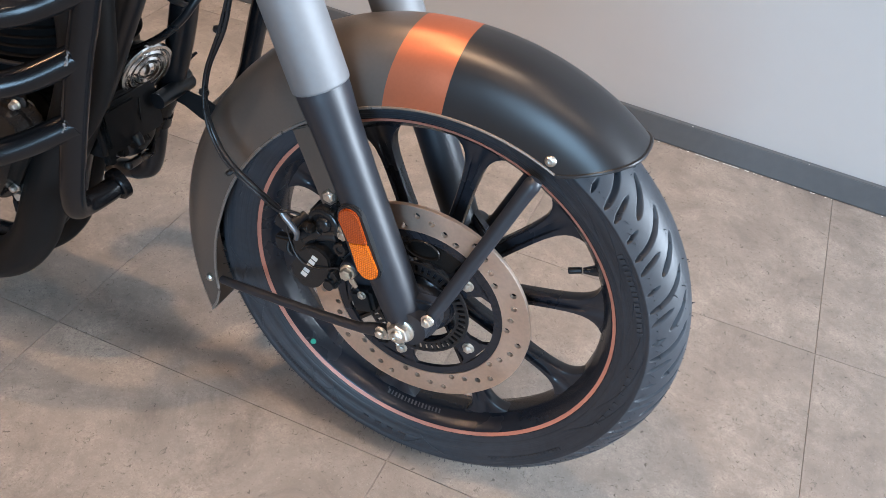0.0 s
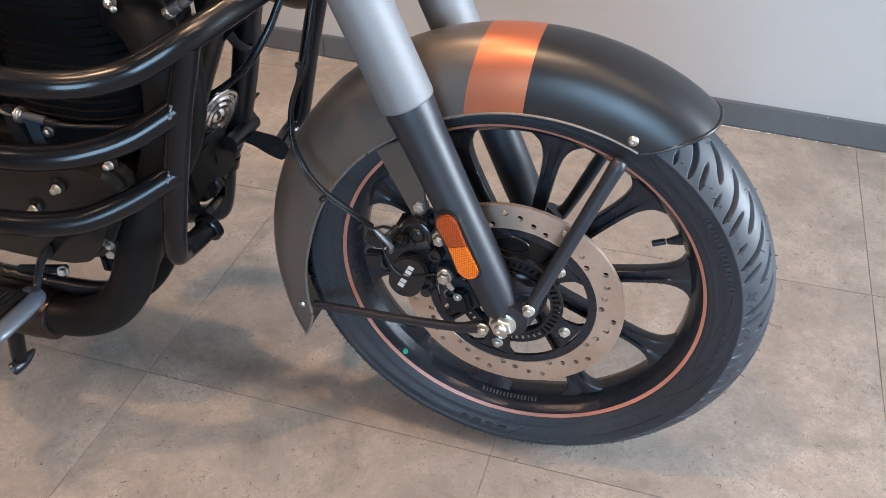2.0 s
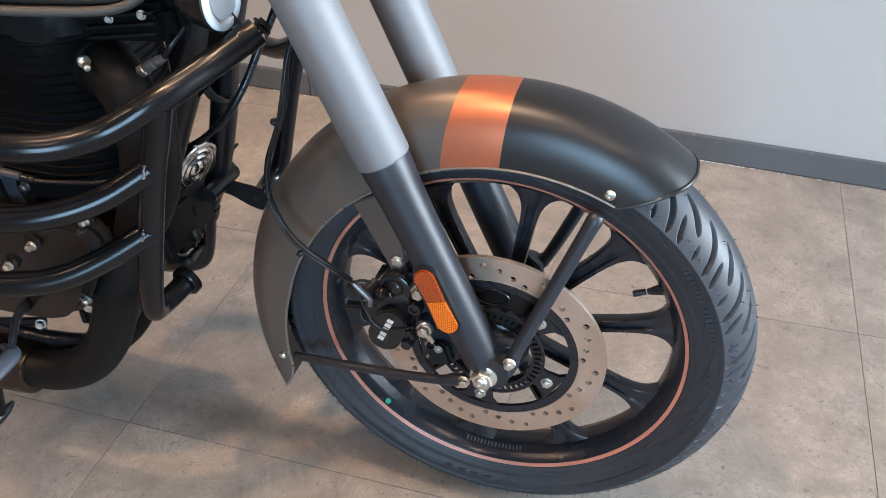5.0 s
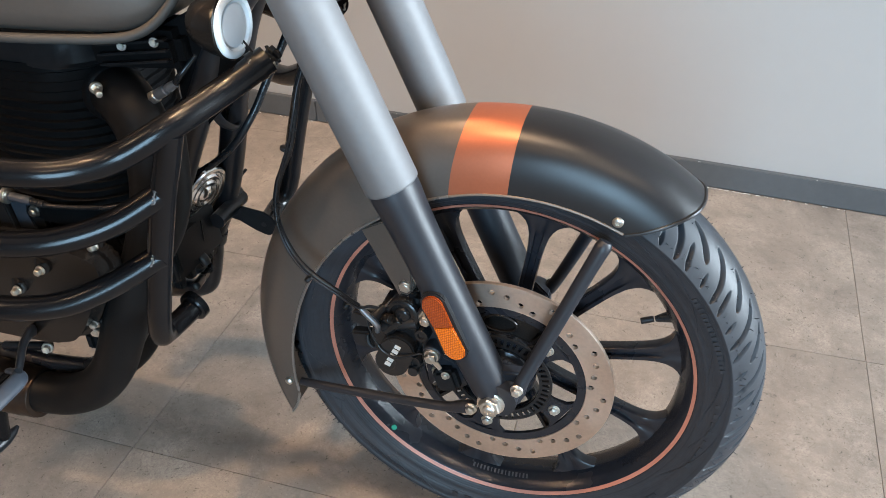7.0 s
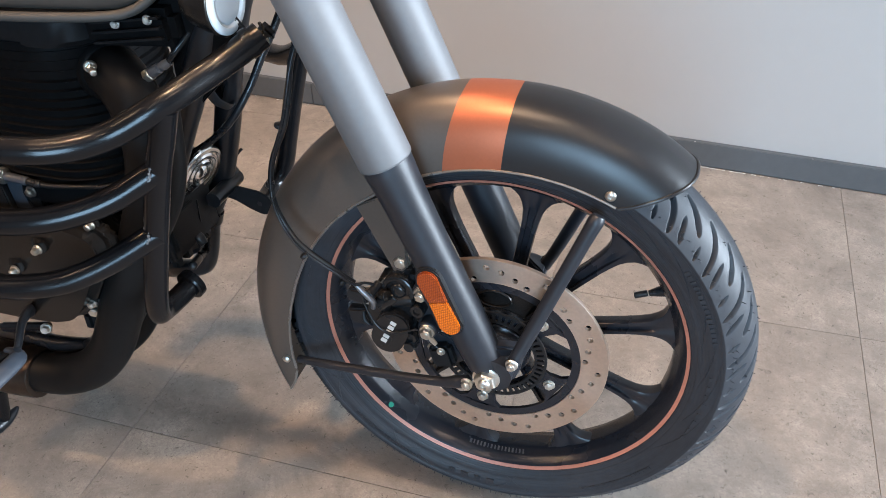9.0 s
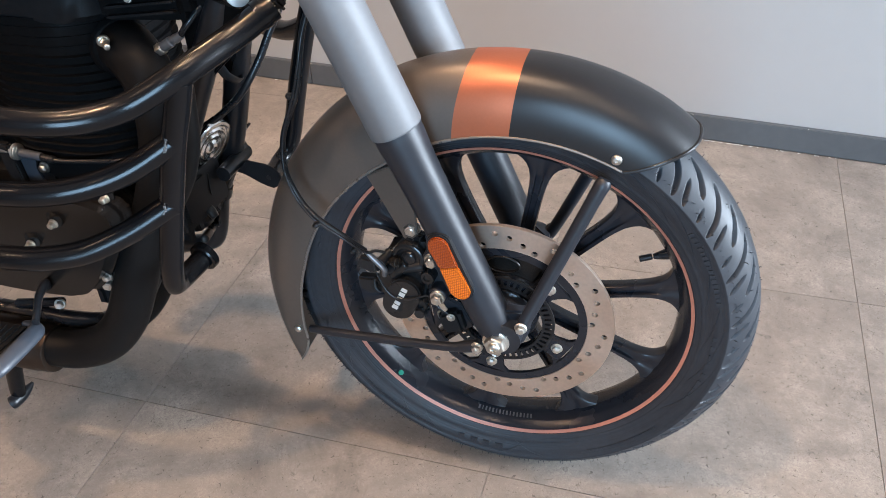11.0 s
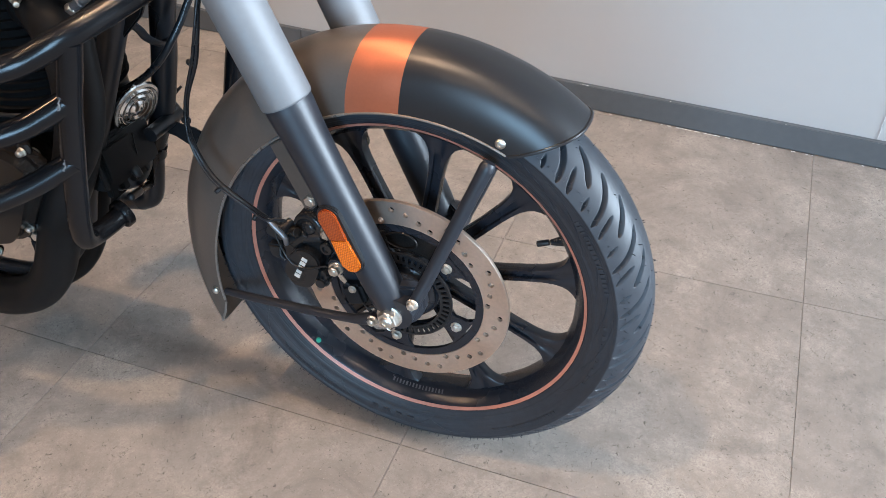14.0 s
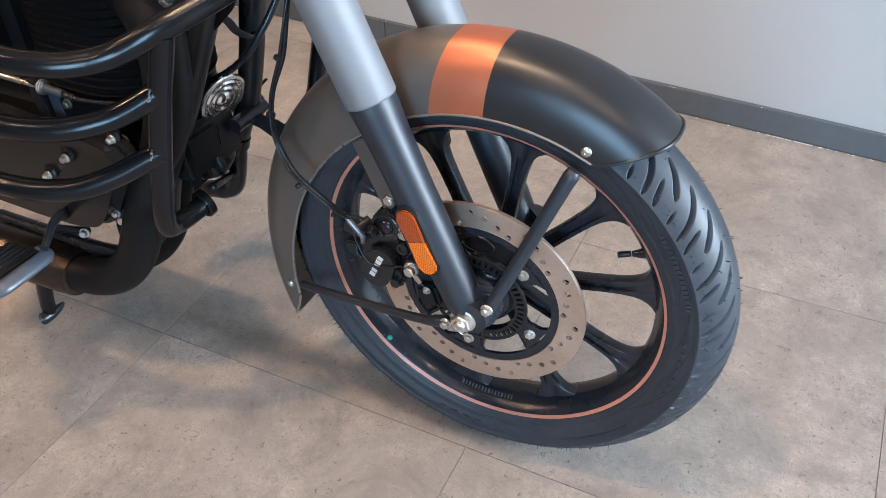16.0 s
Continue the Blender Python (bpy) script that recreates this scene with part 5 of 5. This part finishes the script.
# ---- exhaust ----
header = [(-0.492, -0.060, 0.684), (-0.466, -0.078, 0.682), (-0.444, -0.089, 0.658), (-0.436, -0.094, 0.610), (-0.446, -0.099, 0.545), (-0.476, -0.108, 0.462), (-0.506, -0.122, 0.400), (-0.535, -0.130, 0.327), (-0.564, -0.132, 0.270), (-0.606, -0.134, 0.223), (-0.660, -0.136, 0.196), (-0.720, -0.138, 0.190), (-0.80, -0.140, 0.188)]
exh = part("exhaust", tube(header, [0.034, 0.034, 0.033, 0.032, 0.0315, 0.0310, 0.0310, 0.0312, 0.0312, 0.0315, 0.0318, 0.0320, 0.0320], 40, 6), EXHAUST_BLACK, bike, "matte black exhaust header and pipe")
part("silencer", tube([(-0.708, -0.138, 0.187), (-0.709, -0.138, 0.187), (-0.712, -0.138, 0.187), (-0.728, -0.138, 0.187), (-0.731, -0.138, 0.187), (-0.90, -0.142, 0.190)], [0.0345, 0.0385, 0.0398, 0.0398, 0.0410, 0.0430], 40, 1), BRONZE_PIPE, exh, "heat tinted bronze black silencer sleeve")
part("far_pipe", tube([(-0.505, 0.000, 0.560), (-0.522, -0.025, 0.420), (-0.540, -0.044, 0.335), (-0.557, -0.049, 0.285), (-0.578, -0.053, 0.248), (-0.606, -0.060, 0.218), (-0.645, -0.082, 0.198), (-0.690, -0.118, 0.190)], 0.0270, 28, 5), EXHAUST_BLACK, exh)
shield = [(-0.366, -0.132, 0.690), (-0.369, -0.134, 0.650), (-0.376, -0.136, 0.600), (-0.394, -0.136, 0.550), (-0.420, -0.134, 0.505), (-0.445, -0.130, 0.470)]
part("oil_line", tube(shield, [0.0125, 0.0135, 0.0150, 0.0150, 0.0135, 0.011], 20, 5, None, 1.0), EXHAUST_BLACK, bike, "black curved pipe behind the guard")

# foot controls
pedal = part("brake_pedal", tube([(-0.668, -0.150, 0.330), (-0.645, -0.168, 0.352), (-0.628, -0.190, 0.370), (-0.617, -0.215, 0.372), (-0.606, -0.236, 0.366), (-0.600, -0.250, 0.360)], [0.0080, 0.0090, 0.0092, 0.0088, 0.0085, 0.0080], 16, 5, None, 0.6), BLACK_SATIN, bike, "black steel brake pedal arm")
part("pedal_edge", tube([(-0.636, -0.178, 0.369), (-0.621, -0.200, 0.3775), (-0.611, -0.224, 0.3745), (-0.603, -0.243, 0.3665)], 0.0014, 8, 5), PEG_GREY, pedal)
peg = part("footpeg", block((-0.650, -0.286, 0.338), (0.086, 0.092, 0.012), 0.005, pose(0, 0, 0, 0, -4, -4)), PLASTIC_BLACK, bike, "black ribbed rubber footpeg with grey rim")
for k in range(7):
    part("tread_rib", block((-0.623 - 0.0105 * k, -0.287, 0.3452 - 0.0007 * k), (0.0050, 0.080, 0.0050), 0.0018, pose(0, 0, 0, 0, -4, -4)), PLASTIC_BLACK, peg)
part("peg_rim", tube([(-0.6620, -0.3380, 0.3330), (-0.6370, -0.3390, 0.3370), (-0.6160, -0.3370, 0.3410), (-0.6055, -0.3260, 0.3440), (-0.6030, -0.3000, 0.3450), (-0.6035, -0.2680, 0.3445), (-0.6055, -0.2500, 0.3440), (-0.6140, -0.2410, 0.3440), (-0.6300, -0.2390, 0.3430)], [0.0085, 0.0105, 0.0115, 0.0118, 0.0120, 0.0120, 0.0115, 0.0100, 0.0080], 18, 5, None, 0.55), PEG_GREY, peg, "blue-grey metal rim")
link_ = part("linkage", tube([(-0.790, -0.105, 0.238), (-0.740, -0.105, 0.250), (-0.700, -0.104, 0.258)], [0.008, 0.007, 0.0075], 14, 3), BLACK_SATIN, bike, "black foot control linkage")
bolt("linkage_bolt", (-0.702, -0.108, 0.257), (0.4, -0.9, 0.2), 0.0066, 0.010, link_)
stand = part("centre_stand", tube([(-0.775, -0.150, 0.215), (-0.800, -0.151, 0.152), (-0.818, -0.150, 0.090), (-0.823, -0.150, 0.066)], [0.0135, 0.0135, 0.0130, 0.0120], 20, 3), GUARD_BLACK, bike, "black tubular stand leg")
part("stand_foot", tube([(-0.8258, -0.168, 0.0600), (-0.8250, -0.166, 0.0603), (-0.821, -0.150, 0.0615), (-0.818, -0.134, 0.064), (-0.816, -0.122, 0.068)], [0.0100, 0.0125, 0.0115, 0.0080, 0.0030], 16, 3), BLACK_SATIN, stand)
part("foot_weld", tube([(-0.832, -0.152, 0.074), (-0.822, -0.150, 0.078), (-0.812, -0.148, 0.074)], [0.003, 0.0045, 0.003], 10, 3), BLACK_SATIN, stand)

# ---- fuel tank ----


def tank_wide(u):
    return 0.150 * max(math.sin(math.pi * min(0.5, 0.12 + u * 0.80)), 0.02) ** 0.6


def tank_low(u):
    return 0.774 + 0.085 * max(0, 1 - u / 0.17) ** 2.8


def tank_mesh():
    bm = bmesh.new()
    n, m = 56, 40
    rows = []
    for i in range(m + 1):
        u = (i / m) ** 1.6
        x = -0.338 - 0.62 * u
        wide, low = tank_wide(u), tank_low(u)
        high = max(low + 0.012, 0.86 + 0.16 * math.sin(math.pi * min(1, 0.12 + 0.62 * u)) ** 0.8)
        mid = low + (high - low) * 0.22
        row = []
        for k in range(n):
            a = 2 * math.pi * k / n
            c, s = math.cos(a), math.sin(a)
            if s >= 0:
                y, z = wide * math.copysign(abs(c) ** 0.75, c), mid + (high - mid) * s ** 0.8
            else:
                y, z = wide * math.copysign(abs(c) ** 0.35, c), mid + (low - mid) * (-s) ** 0.5
            row.append(bm.verts.new((x, y, z)))
        rows.append(row)
    for a, b in zip(rows, rows[1:]):
        for k in range(n):
            bm.faces.new((a[k], a[(k + 1) % n], b[(k + 1) % n], b[k]))
    bm.faces.new(rows[0])
    bm.faces.new(rows[-1][::-1])
    return bm


tank = part("fuel_tank", tank_mesh(), GREY_PAINT, bike, "matte gunmetal fuel tank")
seam = [(-0.338 - 0.62 * u, -tank_wide(u) * 0.965, tank_low(u) + 0.002) for u in (0.0, 0.02, 0.045, 0.08, 0.12, 0.17, 0.23, 0.32, 0.45, 0.7)]
part("tank_seam", tube(seam, 0.0058, 14, 5), TANK_LINE, tank, "pale grey lower seam")

# ---- auxiliary lamp on the guard ----
LAMP_C, LAMP_N = Vector((-0.291, -0.100, 0.798)), Vector((0.998, -0.06, 0.02)).normalized()
lamp = part("auxiliary_lamp", turned([(0.004, -0.050), (0.014, -0.0475), (0.023, -0.040), (0.0295, -0.028), (0.0335, -0.014), (0.0355, -0.002), (0.0372, -0.001), (0.0374, 0.002), (0.036, 0.003)], LAMP_C, LAMP_N), COVER_BLACK, bike, "round auxiliary lamp with white lens")
part("lamp_lens", turned([(0.0355, 0.001), (0.0350, 0.005), (0.0310, 0.0075), (0.0270, 0.0070), (0.0245, 0.0040), (0.0235, 0.0035)], LAMP_C, LAMP_N, 56), CLEAR_LENS, lamp, "frosted clear lens ring")
part("lamp_core", turned([(0.0238, 0.0030), (0.0225, 0.0055), (0.0150, 0.0070), (0.0010, 0.0074)], LAMP_C, LAMP_N, 48), LENS_WHITE, lamp, "white diffuser")
part("lamp_bracket", plate([(-0.325, 0.790), (-0.300, 0.798), (-0.268, 0.755), (-0.282, 0.745)], -0.092, -0.086, 0.002), BLACK_SATIN, lamp)

# ---- floor, last ----
floor = part("floor", block((0, 0.1, -0.0272), (9.6, 6.4, 0.05), 0), GROUT, None, "", False)
tagged(floor, "cement look tiles in warm grey with dark joints", "floor", kind="structure")
TY, GAP = 0.5665, 0.0012
COLUMNS = [-0.546 - 0.616 * k for k in range(7, 0, -1)] + [-0.546, 0.0835] + [0.682 + 0.616 * k for k in range(7)]
tiles = {}
for x0, x1 in zip(COLUMNS, COLUMNS[1:]):
    for j in range(-7, 3):
        x, y, wide = (x0 + x1) / 2, 1.2755 + TY * (j + 0.5), round(x1 - x0, 4)
        if not (-4.4 < x < 4.4 and -2.5 < y and y + TY / 2 < 2.9 - 0.0779 * x + 0.35):
            continue
        if wide not in tiles:
            t = part("tile", block((0, 0, -0.0025), (wide - GAP, TY - GAP, 0.005), 0), TILE, floor, "", False)
            tiles[wide] = t.data
        else:
            t = new("tile", tiles[wide])
            t.parent = floor
        t.location = (x, y, 0)
